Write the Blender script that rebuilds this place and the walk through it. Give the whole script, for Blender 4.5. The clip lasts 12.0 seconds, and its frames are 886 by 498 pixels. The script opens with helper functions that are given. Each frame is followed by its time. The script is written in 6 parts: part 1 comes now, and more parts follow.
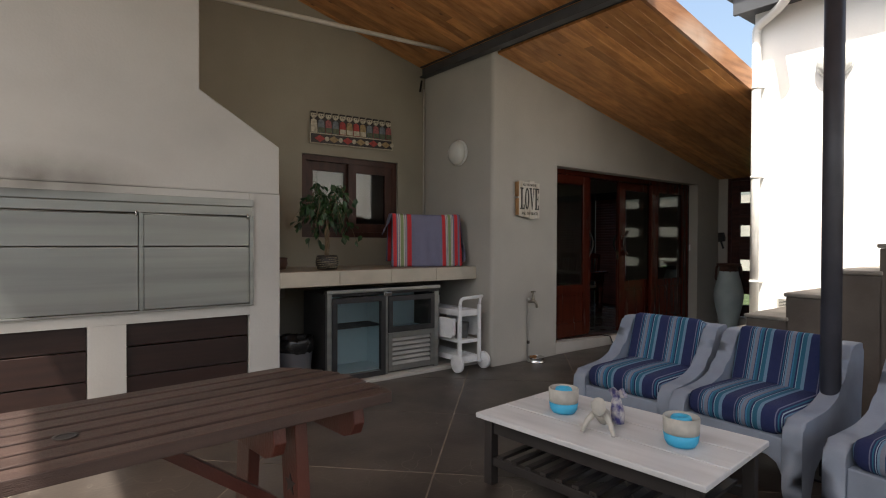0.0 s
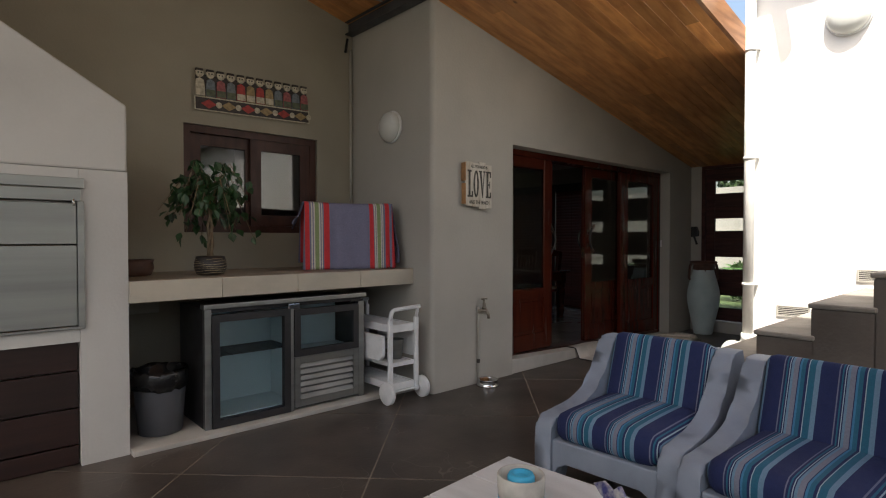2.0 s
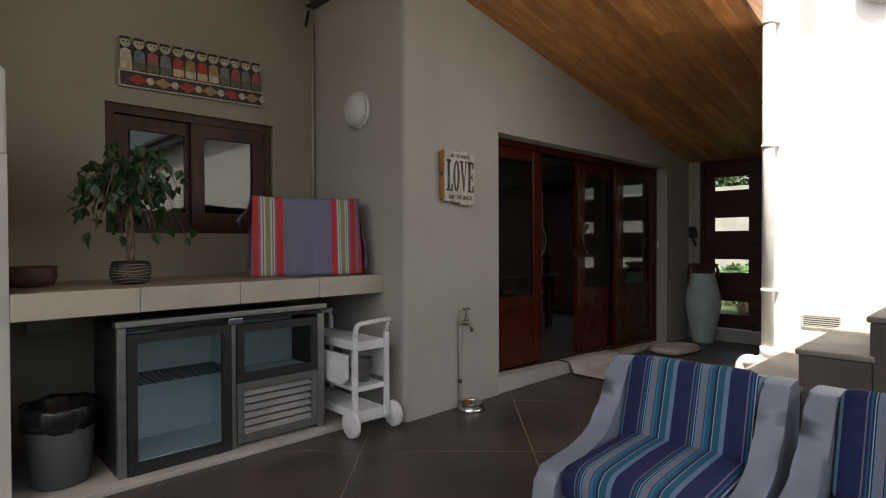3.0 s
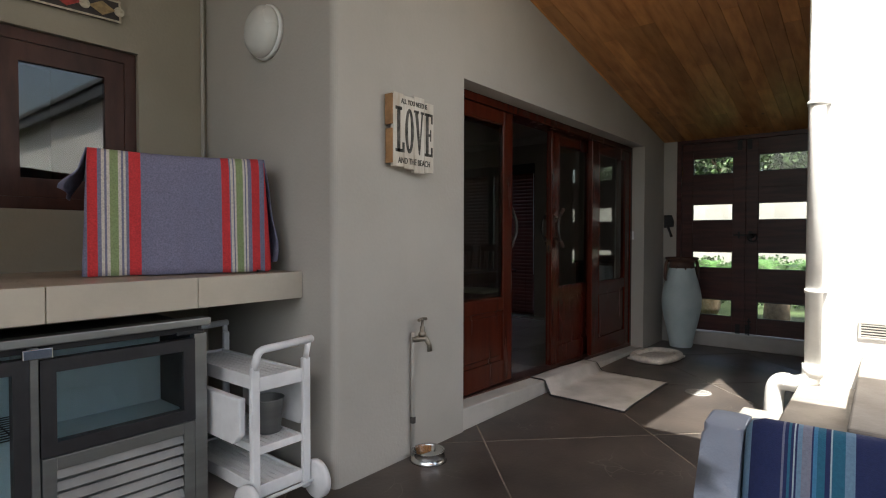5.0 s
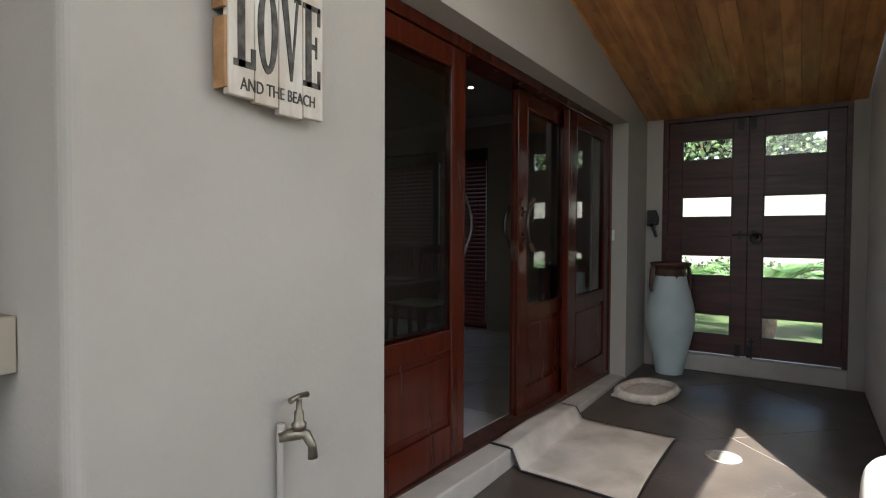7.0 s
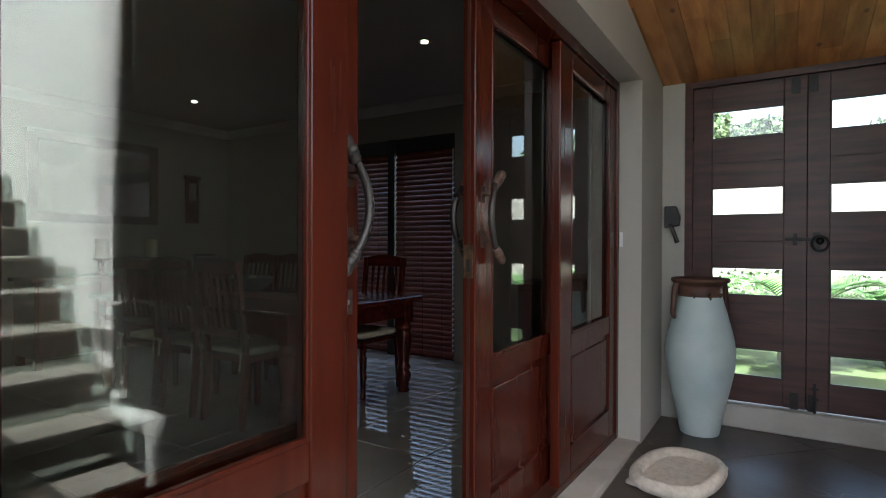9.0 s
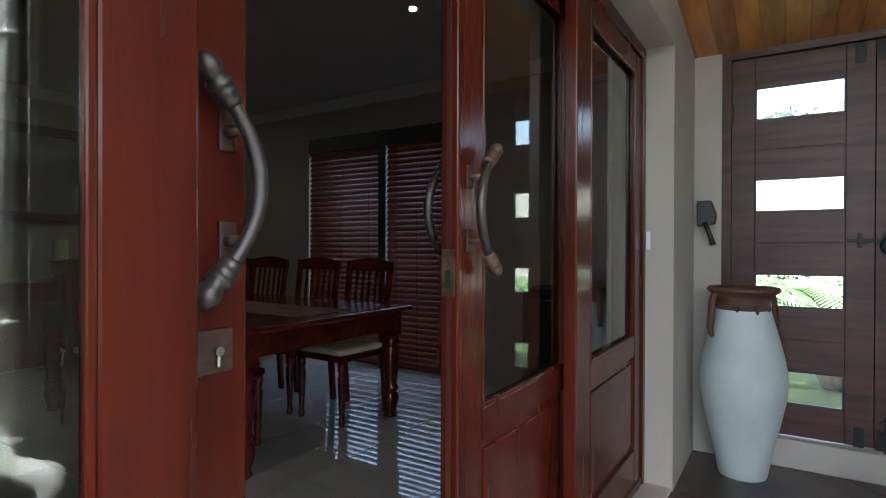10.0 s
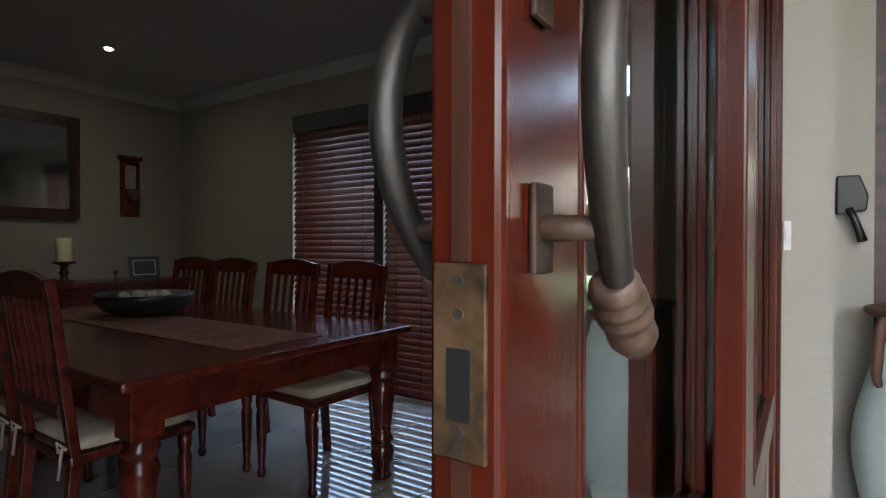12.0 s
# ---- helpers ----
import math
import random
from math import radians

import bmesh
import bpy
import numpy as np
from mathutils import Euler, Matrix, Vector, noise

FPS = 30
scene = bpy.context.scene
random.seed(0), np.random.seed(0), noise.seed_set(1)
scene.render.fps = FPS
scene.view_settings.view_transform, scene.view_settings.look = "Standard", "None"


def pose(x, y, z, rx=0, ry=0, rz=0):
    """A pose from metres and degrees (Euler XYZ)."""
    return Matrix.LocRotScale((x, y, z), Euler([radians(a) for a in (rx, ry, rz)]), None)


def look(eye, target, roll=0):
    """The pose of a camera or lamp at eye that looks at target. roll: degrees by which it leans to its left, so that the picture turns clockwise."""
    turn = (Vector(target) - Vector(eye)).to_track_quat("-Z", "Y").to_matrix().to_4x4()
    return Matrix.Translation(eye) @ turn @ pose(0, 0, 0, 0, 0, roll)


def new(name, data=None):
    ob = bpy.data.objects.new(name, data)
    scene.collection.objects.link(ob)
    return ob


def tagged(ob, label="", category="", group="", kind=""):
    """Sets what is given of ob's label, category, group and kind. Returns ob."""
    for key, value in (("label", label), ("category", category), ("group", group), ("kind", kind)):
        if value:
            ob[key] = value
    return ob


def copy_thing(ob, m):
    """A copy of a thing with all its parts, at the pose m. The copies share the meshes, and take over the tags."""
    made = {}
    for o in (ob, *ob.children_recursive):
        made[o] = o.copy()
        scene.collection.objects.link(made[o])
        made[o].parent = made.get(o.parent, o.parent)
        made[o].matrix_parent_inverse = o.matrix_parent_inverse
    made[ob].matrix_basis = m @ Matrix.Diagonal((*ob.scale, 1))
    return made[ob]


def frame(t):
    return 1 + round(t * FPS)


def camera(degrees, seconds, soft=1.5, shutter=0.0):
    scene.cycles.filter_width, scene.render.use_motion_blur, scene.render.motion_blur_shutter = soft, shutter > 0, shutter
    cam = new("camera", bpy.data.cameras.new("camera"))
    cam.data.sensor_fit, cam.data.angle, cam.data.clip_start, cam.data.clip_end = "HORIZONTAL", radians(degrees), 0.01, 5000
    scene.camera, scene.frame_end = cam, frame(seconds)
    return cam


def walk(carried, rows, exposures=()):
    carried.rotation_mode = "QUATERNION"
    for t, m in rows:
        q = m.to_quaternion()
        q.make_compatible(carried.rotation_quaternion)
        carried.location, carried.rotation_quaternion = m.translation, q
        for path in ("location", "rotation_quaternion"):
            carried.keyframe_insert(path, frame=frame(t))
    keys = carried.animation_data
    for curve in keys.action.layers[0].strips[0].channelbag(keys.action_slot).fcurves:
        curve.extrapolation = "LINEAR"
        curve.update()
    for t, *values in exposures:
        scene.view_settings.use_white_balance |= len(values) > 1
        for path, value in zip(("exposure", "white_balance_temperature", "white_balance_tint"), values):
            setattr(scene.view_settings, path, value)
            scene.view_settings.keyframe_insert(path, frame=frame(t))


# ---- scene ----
cam = camera(78.3, 12.0, soft=1.1)
PATH = [
    (0, (-0.039, -0.117, 1.245), (1.189, 1.462, 1.220), 0.2),
    (0.5, (0.174, 0.080, 1.238), (1.416, 1.648, 1.212), -0.0),
    (1, (0.395, 0.252, 1.246), (1.660, 1.802, 1.221), 0.0),
    (1.5, (0.609, 0.421, 1.236), (1.919, 1.932, 1.204), 0.0),
    (2, (0.848, 0.612, 1.239), (2.190, 2.094, 1.202), 0.0),
    (2.5, (1.089, 0.823, 1.229), (2.458, 2.281, 1.202), -0.1),
    (4.5, (1.896, 1.704, 1.188), (3.376, 3.048, 1.141), -0.1),
    (5, (2.070, 1.922, 1.167), (3.621, 3.184, 1.120), 0.1),
    (5.5, (2.268, 2.137, 1.171), (3.888, 3.310, 1.121), 0.1),
    (6, (2.559, 2.326, 1.172), (4.207, 3.458, 1.120), 0.3),
    (6.5, (2.870, 2.528, 1.168), (4.531, 3.641, 1.118), 0.3),
    (7, (3.193, 2.656, 1.181), (4.860, 3.760, 1.126), 0.3),
    (9, (4.486, 3.174, 1.137), (6.183, 4.232, 1.126), 0.2),
    (9.5, (4.776, 3.289, 1.146), (6.464, 4.362, 1.14), 0.1),
    (10, (5.012, 3.398, 1.147), (6.697, 4.475, 1.138), 0.2),
    (10.5, (5.253, 3.513, 1.149), (6.932, 4.6, 1.14), 0.2),
    (11, (5.481, 3.637, 1.134), (7.152, 4.736, 1.128), 0.3),
    (11.5, (5.676, 3.77, 1.138), (7.34, 4.88, 1.132), 0.3),
    (12, (5.845, 3.918, 1.152), (7.504, 5.035, 1.134), 0.1),
]
walk(cam, [(t, look(eye, target, roll)) for t, eye, target, roll in PATH],
     exposures=[(0.0, 1.06, 6650, 8), (2.5, 1.08, 6650, 8), (4.5, 1.55, 6450, 7), (5.5, 1.78, 6300, 6), (7.0, 2.22, 6250, 5), (9.0, 3.08, 6000, 4), (10.0, 3.6, 5850, 4), (12.0, 4.3, 6150, 4)])

# ---- light ----
SUN_TRAVEL = Vector((0.88, 0.47, -1.80)).normalized()
world = bpy.data.worlds.new("sky")
scene.world = world
world.use_nodes = True
wn = world.node_tree.nodes
sky = wn.new("ShaderNodeTexSky")
sky.sky_type = "NISHITA"
sky.sun_disc = False
sky.sun_elevation = radians(61)
sky.sun_rotation = radians(242)
sky.dust_density, sky.air_density, sky.ozone_density = 6.0, 1.2, 0.5
wn["Background"].inputs[1].default_value = 0.15
world.node_tree.links.new(sky.outputs[0], wn["Background"].inputs[0])
sun_data = bpy.data.lights.new("sun", "SUN")
sun_data.energy, sun_data.angle, sun_data.color = 5.0, radians(0.53), (1.0, 0.96, 0.90)
sun = new("sun", sun_data)
sun.matrix_world = look((0, 0, 20), Vector((0, 0, 20)) + SUN_TRAVEL)


# ---- materials ----
def mat(name, color, rough=0.6, metal=0.0, var=0.12, scale=6.0, fine=90.0, bump=0.15, stretch=(1, 1, 1), second=None,
        coat=0.0, per_object=0.0, per_island=0.0, spec=0.5, coords="Object", rough_span=0.18):
    """A procedural surface: broad and fine colour variation, roughness variation and fine relief."""
    m = bpy.data.materials.new(name)
    m.use_nodes = True
    n, l = m.node_tree.nodes, m.node_tree.links
    b = n["Principled BSDF"]
    tc = n.new("ShaderNodeTexCoord")
    mp = n.new("ShaderNodeMapping")
    mp.inputs["Scale"].default_value = stretch
    l.new(tc.outputs[coords], mp.inputs[0])
    n1 = n.new("ShaderNodeTexNoise")
    n1.inputs["Scale"].default_value, n1.inputs["Detail"].default_value = scale, 5
    n2 = n.new("ShaderNodeTexNoise")
    n2.inputs["Scale"].default_value, n2.inputs["Detail"].default_value = fine, 3
    l.new(mp.outputs[0], n1.inputs[0])
    l.new(mp.outputs[0], n2.inputs[0])
    second = second or tuple(c * (1 - 2.2 * var) for c in color)
    mix = n.new("ShaderNodeMix")
    mix.data_type = "RGBA"
    mix.inputs[6].default_value, mix.inputs[7].default_value = (*color, 1), (*second, 1)
    add = n.new("ShaderNodeMath")
    add.operation = "MULTIPLY_ADD"
    l.new(n2.outputs[0], add.inputs[0])
    add.inputs[1].default_value = 0.35
    ramp = n.new("ShaderNodeMapRange")
    ramp.inputs[1].default_value, ramp.inputs[2].default_value = 0.38, 0.68
    l.new(n1.outputs[0], ramp.inputs[0])
    sub = n.new("ShaderNodeMath")
    sub.operation = "SUBTRACT"
    l.new(ramp.outputs[0], sub.inputs[0])
    sub.inputs[1].default_value = 0.17
    l.new(sub.outputs[0], add.inputs[2])
    add.use_clamp = True
    l.new(add.outputs[0], mix.inputs[0])
    col = mix.outputs[2]
    if per_object or per_island:
        src = n.new("ShaderNodeObjectInfo").outputs["Random"] if per_object else n.new("ShaderNodeNewGeometry").outputs["Random Per Island"]
        hv = n.new("ShaderNodeHueSaturation")
        mr = n.new("ShaderNodeMapRange")
        amount = per_object or per_island
        mr.inputs[3].default_value, mr.inputs[4].default_value = 1 - amount, 1 + amount
        l.new(src, mr.inputs[0])
        l.new(mr.outputs[0], hv.inputs["Value"])
        l.new(col, hv.inputs["Color"])
        col = hv.outputs[0]
    l.new(col, b.inputs["Base Color"])
    rr = n.new("ShaderNodeMapRange")
    rr.inputs[3].default_value, rr.inputs[4].default_value = max(0.02, rough - 0.45 * rough_span), min(1, rough + 0.55 * rough_span)
    l.new(n1.outputs[0], rr.inputs[0])
    l.new(rr.outputs[0], b.inputs["Roughness"])
    b.inputs["Metallic"].default_value = metal
    b.inputs["Coat Weight"].default_value = coat
    b.inputs["Coat Roughness"].default_value = 0.12
    b.inputs["Specular IOR Level"].default_value = spec
    if bump:
        bp = n.new("ShaderNodeBump")
        bp.inputs["Strength"].default_value, bp.inputs["Distance"].default_value = bump, 0.004
        l.new(n2.outputs[0], bp.inputs["Height"])
        l.new(bp.outputs[0], b.inputs["Normal"])
    return m


def glass_mat(name, tint=(1, 1, 1), rough=0.0, ior=1.45):
    m = bpy.data.materials.new(name)
    m.use_nodes = True
    b = m.node_tree.nodes["Principled BSDF"]
    b.inputs["Base Color"].default_value = (*tint, 1)
    b.inputs["Transmission Weight"].default_value = 1.0
    b.inputs["Roughness"].default_value = rough
    b.inputs["IOR"].default_value = ior
    return m


def glow_mat(name, color, strength):
    m = bpy.data.materials.new(name)
    m.use_nodes = True
    b = m.node_tree.nodes["Principled BSDF"]
    b.inputs["Base Color"].default_value = (*color, 1)
    b.inputs["Emission Color"].default_value = (*color, 1)
    b.inputs["Emission Strength"].default_value = strength
    return m


def stripe_mat(name, bands, axis, period, rough=0.85, weave=(0.75, 1.22)):
    """Woven cloth with stripes: bands are (start 0..1, colour) over one period along an axis of the object."""
    m = mat(name, (0.5, 0.5, 0.5), rough, var=0.1, scale=30, fine=420, bump=0.5)
    n, l = m.node_tree.nodes, m.node_tree.links
    b = n["Principled BSDF"]
    tc = n.new("ShaderNodeTexCoord")
    sp = n.new("ShaderNodeSeparateXYZ")
    l.new(tc.outputs["Object"], sp.inputs[0])
    d = n.new("ShaderNodeMath")
    d.operation = "DIVIDE"
    d.inputs[1].default_value = period
    l.new(sp.outputs["XYZ".index(axis)], d.inputs[0])
    f = n.new("ShaderNodeMath")
    f.operation = "FRACT"
    l.new(d.outputs[0], f.inputs[0])
    r = n.new("ShaderNodeValToRGB")
    r.color_ramp.interpolation = "CONSTANT"
    for i, (at, c) in enumerate(bands):
        e = r.color_ramp.elements[i] if i < 2 else r.color_ramp.elements.new(at)
        e.position, e.color = at, (*c, 1)
    l.new(f.outputs[0], r.inputs[0])
    nz = n.new("ShaderNodeTexNoise")
    nz.inputs["Scale"].default_value, nz.inputs["Detail"].default_value = 170, 3
    l.new(tc.outputs["Object"], nz.inputs[0])
    mr = n.new("ShaderNodeMapRange")
    mr.inputs[3].default_value, mr.inputs[4].default_value = weave
    l.new(nz.outputs[0], mr.inputs[0])
    hv = n.new("ShaderNodeHueSaturation")
    l.new(mr.outputs[0], hv.inputs["Value"])
    l.new(r.outputs[0], hv.inputs["Color"])
    l.new(hv.outputs[0], b.inputs["Base Color"])
    return m


M = {}
M["plaster"] = mat("grey_plaster", (0.414, 0.396, 0.356), 0.9, var=0.05, scale=1.6, fine=60, bump=0.35)
M["alcove"] = mat("tan_plaster", (0.325, 0.297, 0.236), 0.9, var=0.06, scale=1.4, fine=60, bump=0.35)
M["braai"] = mat("white_plaster", (0.544, 0.536, 0.512), 0.9, var=0.06, scale=1.4, fine=60, bump=0.3)
M["white_wall"] = mat("painted_white_plaster", (0.86, 0.85, 0.83), 0.9, var=0.04, scale=1.2, fine=50, bump=0.3)
# Cream set dark so these walls bounce and mirror less light.
M["garden_wall"] = mat("dulled_cream_wall", (0.33, 0.32, 0.29), 0.9, var=0.12, scale=1.0, fine=40, bump=0.3)
M["inner_wall"] = mat("taupe_room_paint", (0.262, 0.227, 0.190), 0.8, var=0.03, scale=1.5, fine=80, bump=0.1)
# Ceiling white lowered to grey, so its colour carries the room's dimness.
M["inner_ceiling"] = mat("dimmed_ceiling_paint", (0.42, 0.39, 0.36), 0.85, var=0.03, scale=1.5, fine=80, bump=0.1)
M["slab"] = mat("dark_screed", (0.076, 0.061, 0.051), 0.36, var=0.2, scale=2.2, fine=45, bump=0.2, second=(0.036, 0.030, 0.0265), per_object=0.14)
M["grout"] = mat("pale_joint", (0.27, 0.235, 0.19), 0.8, var=0.15, scale=9, fine=120)
M["sill"] = mat("painted_screed_sill", (0.46, 0.442, 0.405), 0.75, var=0.08, scale=4, fine=70, bump=0.3)
M["stair"] = mat("brown_screed", (0.135, 0.112, 0.095), 0.7, var=0.12, scale=4, fine=60, bump=0.4, per_object=0.08)
M["tread"] = mat("worn_stair_tread", (0.30, 0.27, 0.235), 0.75, var=0.15, scale=5, fine=70, bump=0.4)
M["pine"] = mat("knotty_pine_board", (0.60, 0.285, 0.098), 0.40, var=0.16, scale=2.6, fine=24, bump=0.1, stretch=(0.5, 7, 7), second=(0.40, 0.165, 0.050), per_island=0.30, coat=0.1)
M["fascia"] = mat("weathered_pine_fascia", (0.36, 0.17, 0.075), 0.6, var=0.2, scale=4, fine=40, stretch=(0.5, 4, 4), second=(0.18, 0.075, 0.03))
M["mahogany"] = mat("varnished_mahogany", (0.068, 0.0112, 0.0050), 0.24, var=0.2, scale=2.5, fine=40, bump=0.08, stretch=(7, 7, 0.6), second=(0.040, 0.0068, 0.0036), coat=0.08, spec=0.22)
M["dark_door"] = mat("dark_stained_meranti", (0.078, 0.028, 0.024), 0.32, var=0.2, scale=3, fine=50, bump=0.2, stretch=(9, 0.8, 9), second=(0.036, 0.0135, 0.0125), spec=0.35)
M["window_wood"] = mat("dark_window_timber", (0.066, 0.0255, 0.0175), 0.4, var=0.2, scale=4, fine=60, stretch=(4, 4, 1), spec=0.3)
M["dining"] = mat("polished_red_mahogany", (0.110, 0.0165, 0.0095), 0.22, var=0.2, scale=3, fine=45, stretch=(7, 0.8, 7), second=(0.05, 0.0085, 0.0055), coat=0.2, spec=0.35)
M["picnic"] = mat("brown_stained_timber", (0.060, 0.037, 0.031), 0.42, var=0.2, scale=3, fine=60, bump=0.4, stretch=(0.7, 9, 9), second=(0.034, 0.020, 0.017), per_object=0.15)
M["picnic_red"] = mat("red_stained_timber", (0.09, 0.023, 0.015), 0.42, var=0.2, scale=3, fine=60, bump=0.4, stretch=(3, 3, 1), second=(0.06, 0.017, 0.012))
M["slat_dark"] = mat("dark_red_slat", (0.0248, 0.00935, 0.0066), 0.45, var=0.2, scale=3, fine=60, bump=0.3, stretch=(0.7, 9, 9), per_object=0.2)
M["steel"] = mat("brushed_steel", (0.357, 0.365, 0.353), 0.42, metal=1.0, var=0.1, scale=2, fine=180, bump=0.05, stretch=(0.25, 1, 6))
M["chrome"] = mat("polished_steel", (0.7, 0.7, 0.69), 0.14, metal=1.0, var=0.05, bump=0)
M["beam"] = mat("grey_painted_steel", (0.0638, 0.0663, 0.0723), 0.5, var=0.1, bump=0.1)
M["pole"] = mat("charcoal_painted_steel", (0.060, 0.060, 0.075), 0.45, var=0.1, bump=0.1)
M["pale_pipe"] = mat("cream_painted_pipe", (0.55, 0.51, 0.44), 0.5, var=0.06, bump=0.05)
M["pvc"] = mat("white_pvc", (0.72, 0.71, 0.68), 0.4, var=0.06, scale=8, bump=0.05)
M["white_plastic"] = mat("white_moulded_plastic", (0.74, 0.75, 0.76), 0.4, var=0.05, scale=12, bump=0.05)
M["grey_plastic"] = mat("blue_grey_moulded_plastic", (0.27, 0.31, 0.38), 0.55, var=0.08, scale=6, fine=160, bump=0.25)
M["bin"] = mat("grey_bin_plastic", (0.11, 0.115, 0.13), 0.5, var=0.05, bump=0.05)
M["black"] = mat("black_plastic", (0.015, 0.015, 0.016), 0.4, var=0.05, bump=0.05)
M["black_bag"] = mat("black_bin_liner", (0.012, 0.012, 0.013), 0.25, var=0.1, scale=20, bump=0.4)
M["counter"] = mat("cream_tile", (0.484, 0.44, 0.361), 0.35, var=0.06, scale=5, fine=80, bump=0.05, per_object=0.04)
M["counter_top"] = mat("stone_tile_top", (0.38, 0.31, 0.235), 0.35, var=0.12, scale=4, fine=60, bump=0.05)
M["glass"] = glass_mat("clear_glass", (0.93, 0.96, 0.95))
M["door_glass"] = glass_mat("tinted_pane", (0.70, 0.76, 0.73), ior=1.39)
M["lime"] = mat("limewashed_board", (0.62, 0.63, 0.64), 0.6, var=0.08, scale=3, fine=60, bump=0.3, stretch=(4, 0.6, 4), per_object=0.05)
M["table_dark"] = mat("dark_painted_timber", (0.030, 0.026, 0.025), 0.5, var=0.15, scale=4, fine=60, bump=0.2)
M["jar"] = mat("pale_blue_glazed_clay", (0.50, 0.585, 0.59), 0.55, var=0.13, scale=5, fine=70, bump=0.25, second=(0.41, 0.505, 0.52))
M["terracotta"] = mat("burnt_brown_clay", (0.10, 0.045, 0.030), 0.6, var=0.2, scale=9, fine=70, bump=0.3)
M["leaf"] = mat("weeping_fig_leaf", (0.0255, 0.0723, 0.0221), 0.4, var=0.25, scale=3, fine=40, bump=0.1, per_island=0.45)
M["bark"] = mat("pale_bark", (0.22, 0.16, 0.10), 0.8, var=0.2, scale=20, bump=0.3)
M["mat"] = mat("cream_floor_mat", (0.50, 0.475, 0.44), 0.95, var=0.16, scale=4, fine=130, bump=0.7, second=(0.36, 0.335, 0.30))
M["fleece"] = mat("cream_fleece", (0.62, 0.57, 0.50), 0.98, var=0.1, scale=30, fine=200, bump=1.0)
M["tile"] = mat("polished_floor_tile", (0.33, 0.31, 0.28), 0.035, var=0.05, scale=3, fine=40, bump=0.0, per_object=0.05, rough_span=0.03, spec=1.0)
M["blind"] = mat("mahogany_blind_slat", (0.135, 0.033, 0.023), 0.35, var=0.15, scale=4, fine=50, stretch=(4, 0.5, 4), per_object=0.12)
M["iron"] = mat("black_wrought_iron", (0.014, 0.013, 0.013), 0.45, metal=0.4, var=0.1, bump=0.3)
M["pewter"] = mat("dull_pewter", (0.085, 0.078, 0.072), 0.48, metal=0.8, var=0.15, bump=0.2)
M["brass"] = mat("worn_brass", (0.17, 0.10, 0.052), 0.5, metal=0.5, var=0.4, scale=25, bump=0.2)
M["plate"] = mat("dark_tarnished_plate", (0.055, 0.028, 0.018), 0.6, metal=0.2, var=0.25, scale=40, bump=0.3)
M["rust"] = mat("rusted_copper", (0.13, 0.082, 0.060), 0.5, metal=0.4, var=0.25, scale=40, bump=0.3)
M["cushion"] = mat("cream_cotton", (0.55, 0.47, 0.35), 0.9, var=0.1, scale=12, fine=200, bump=0.5)
M["candle"] = mat("ivory_wax", (0.62, 0.53, 0.33), 0.5, var=0.05, bump=0.05)
M["grass"] = mat("lawn", (0.0468, 0.077, 0.0193), 0.9, var=0.25, scale=2, fine=60, bump=0.8)
M["palm"] = mat("cycad_leaf", (0.075, 0.17, 0.035), 0.45, var=0.2, scale=6, per_island=0.35)
M["hedge"] = mat("garden_foliage", (0.060, 0.105, 0.035), 0.6, var=0.3, scale=6, per_island=0.5)
M["paving"] = mat("pale_paving", (0.36, 0.34, 0.31), 0.85, var=0.12, scale=2, fine=40, bump=0.3)
M["roof"] = mat("dark_roof_sheet", (0.10, 0.10, 0.105), 0.6, var=0.1, bump=0.2)
M["mirror"] = mat("silvered_mirror", (0.85, 0.86, 0.86), 0.03, metal=1.0, var=0.01, bump=0)
# White liner tinted bright blue to stand in for the glass reflection.
M["fridge_in"] = mat("blue_tinted_fridge_liner", (0.58, 0.74, 0.80), 0.4, var=0.03, bump=0)
M["fridge_trim"] = mat("dark_steel_trim", (0.075, 0.075, 0.08), 0.4, metal=0.8, var=0.1, bump=0.05)
M["opal"] = mat("opal_glass_shade", (0.62, 0.63, 0.60), 0.25, var=0.04, bump=0)
M["runner_light"] = mat("pale_rust_weave", (0.21, 0.085, 0.045), 0.9, var=0.25, scale=30, fine=120, bump=0.3)
M["runner"] = mat("patterned_table_runner", (0.13, 0.032, 0.022), 0.9, var=0.3, scale=14, fine=60, bump=0.3, second=(0.16, 0.075, 0.04))



def stain(m, centre, size, color):
    """A soft-edged stain of its own shape on a material, in the object's metres."""
    n, l = m.node_tree.nodes, m.node_tree.links
    b = n["Principled BSDF"]
    src = b.inputs["Base Color"].links[0].from_socket
    tc, mp, gr = n.new("ShaderNodeTexCoord"), n.new("ShaderNodeMapping"), n.new("ShaderNodeTexGradient")
    mp.vector_type = "TEXTURE"
    mp.inputs["Location"].default_value, mp.inputs["Scale"].default_value = centre, size
    gr.gradient_type = "SPHERICAL"
    nz, mul, mix = n.new("ShaderNodeTexNoise"), n.new("ShaderNodeMath"), n.new("ShaderNodeMix")
    nz.inputs["Scale"].default_value = 5
    mul.operation = "MULTIPLY"
    mix.data_type = "RGBA"
    l.new(tc.outputs["Object"], mp.inputs[0])
    l.new(tc.outputs["Object"], nz.inputs[0])
    l.new(mp.outputs[0], gr.inputs[0])
    l.new(gr.outputs["Fac"], mul.inputs[0])
    l.new(nz.outputs[0], mul.inputs[1])
    l.new(mul.outputs[0], mix.inputs[0])
    l.new(src, mix.inputs[6])
    mix.inputs[7].default_value = (*color, 1)
    l.new(mix.outputs[2], b.inputs["Base Color"])


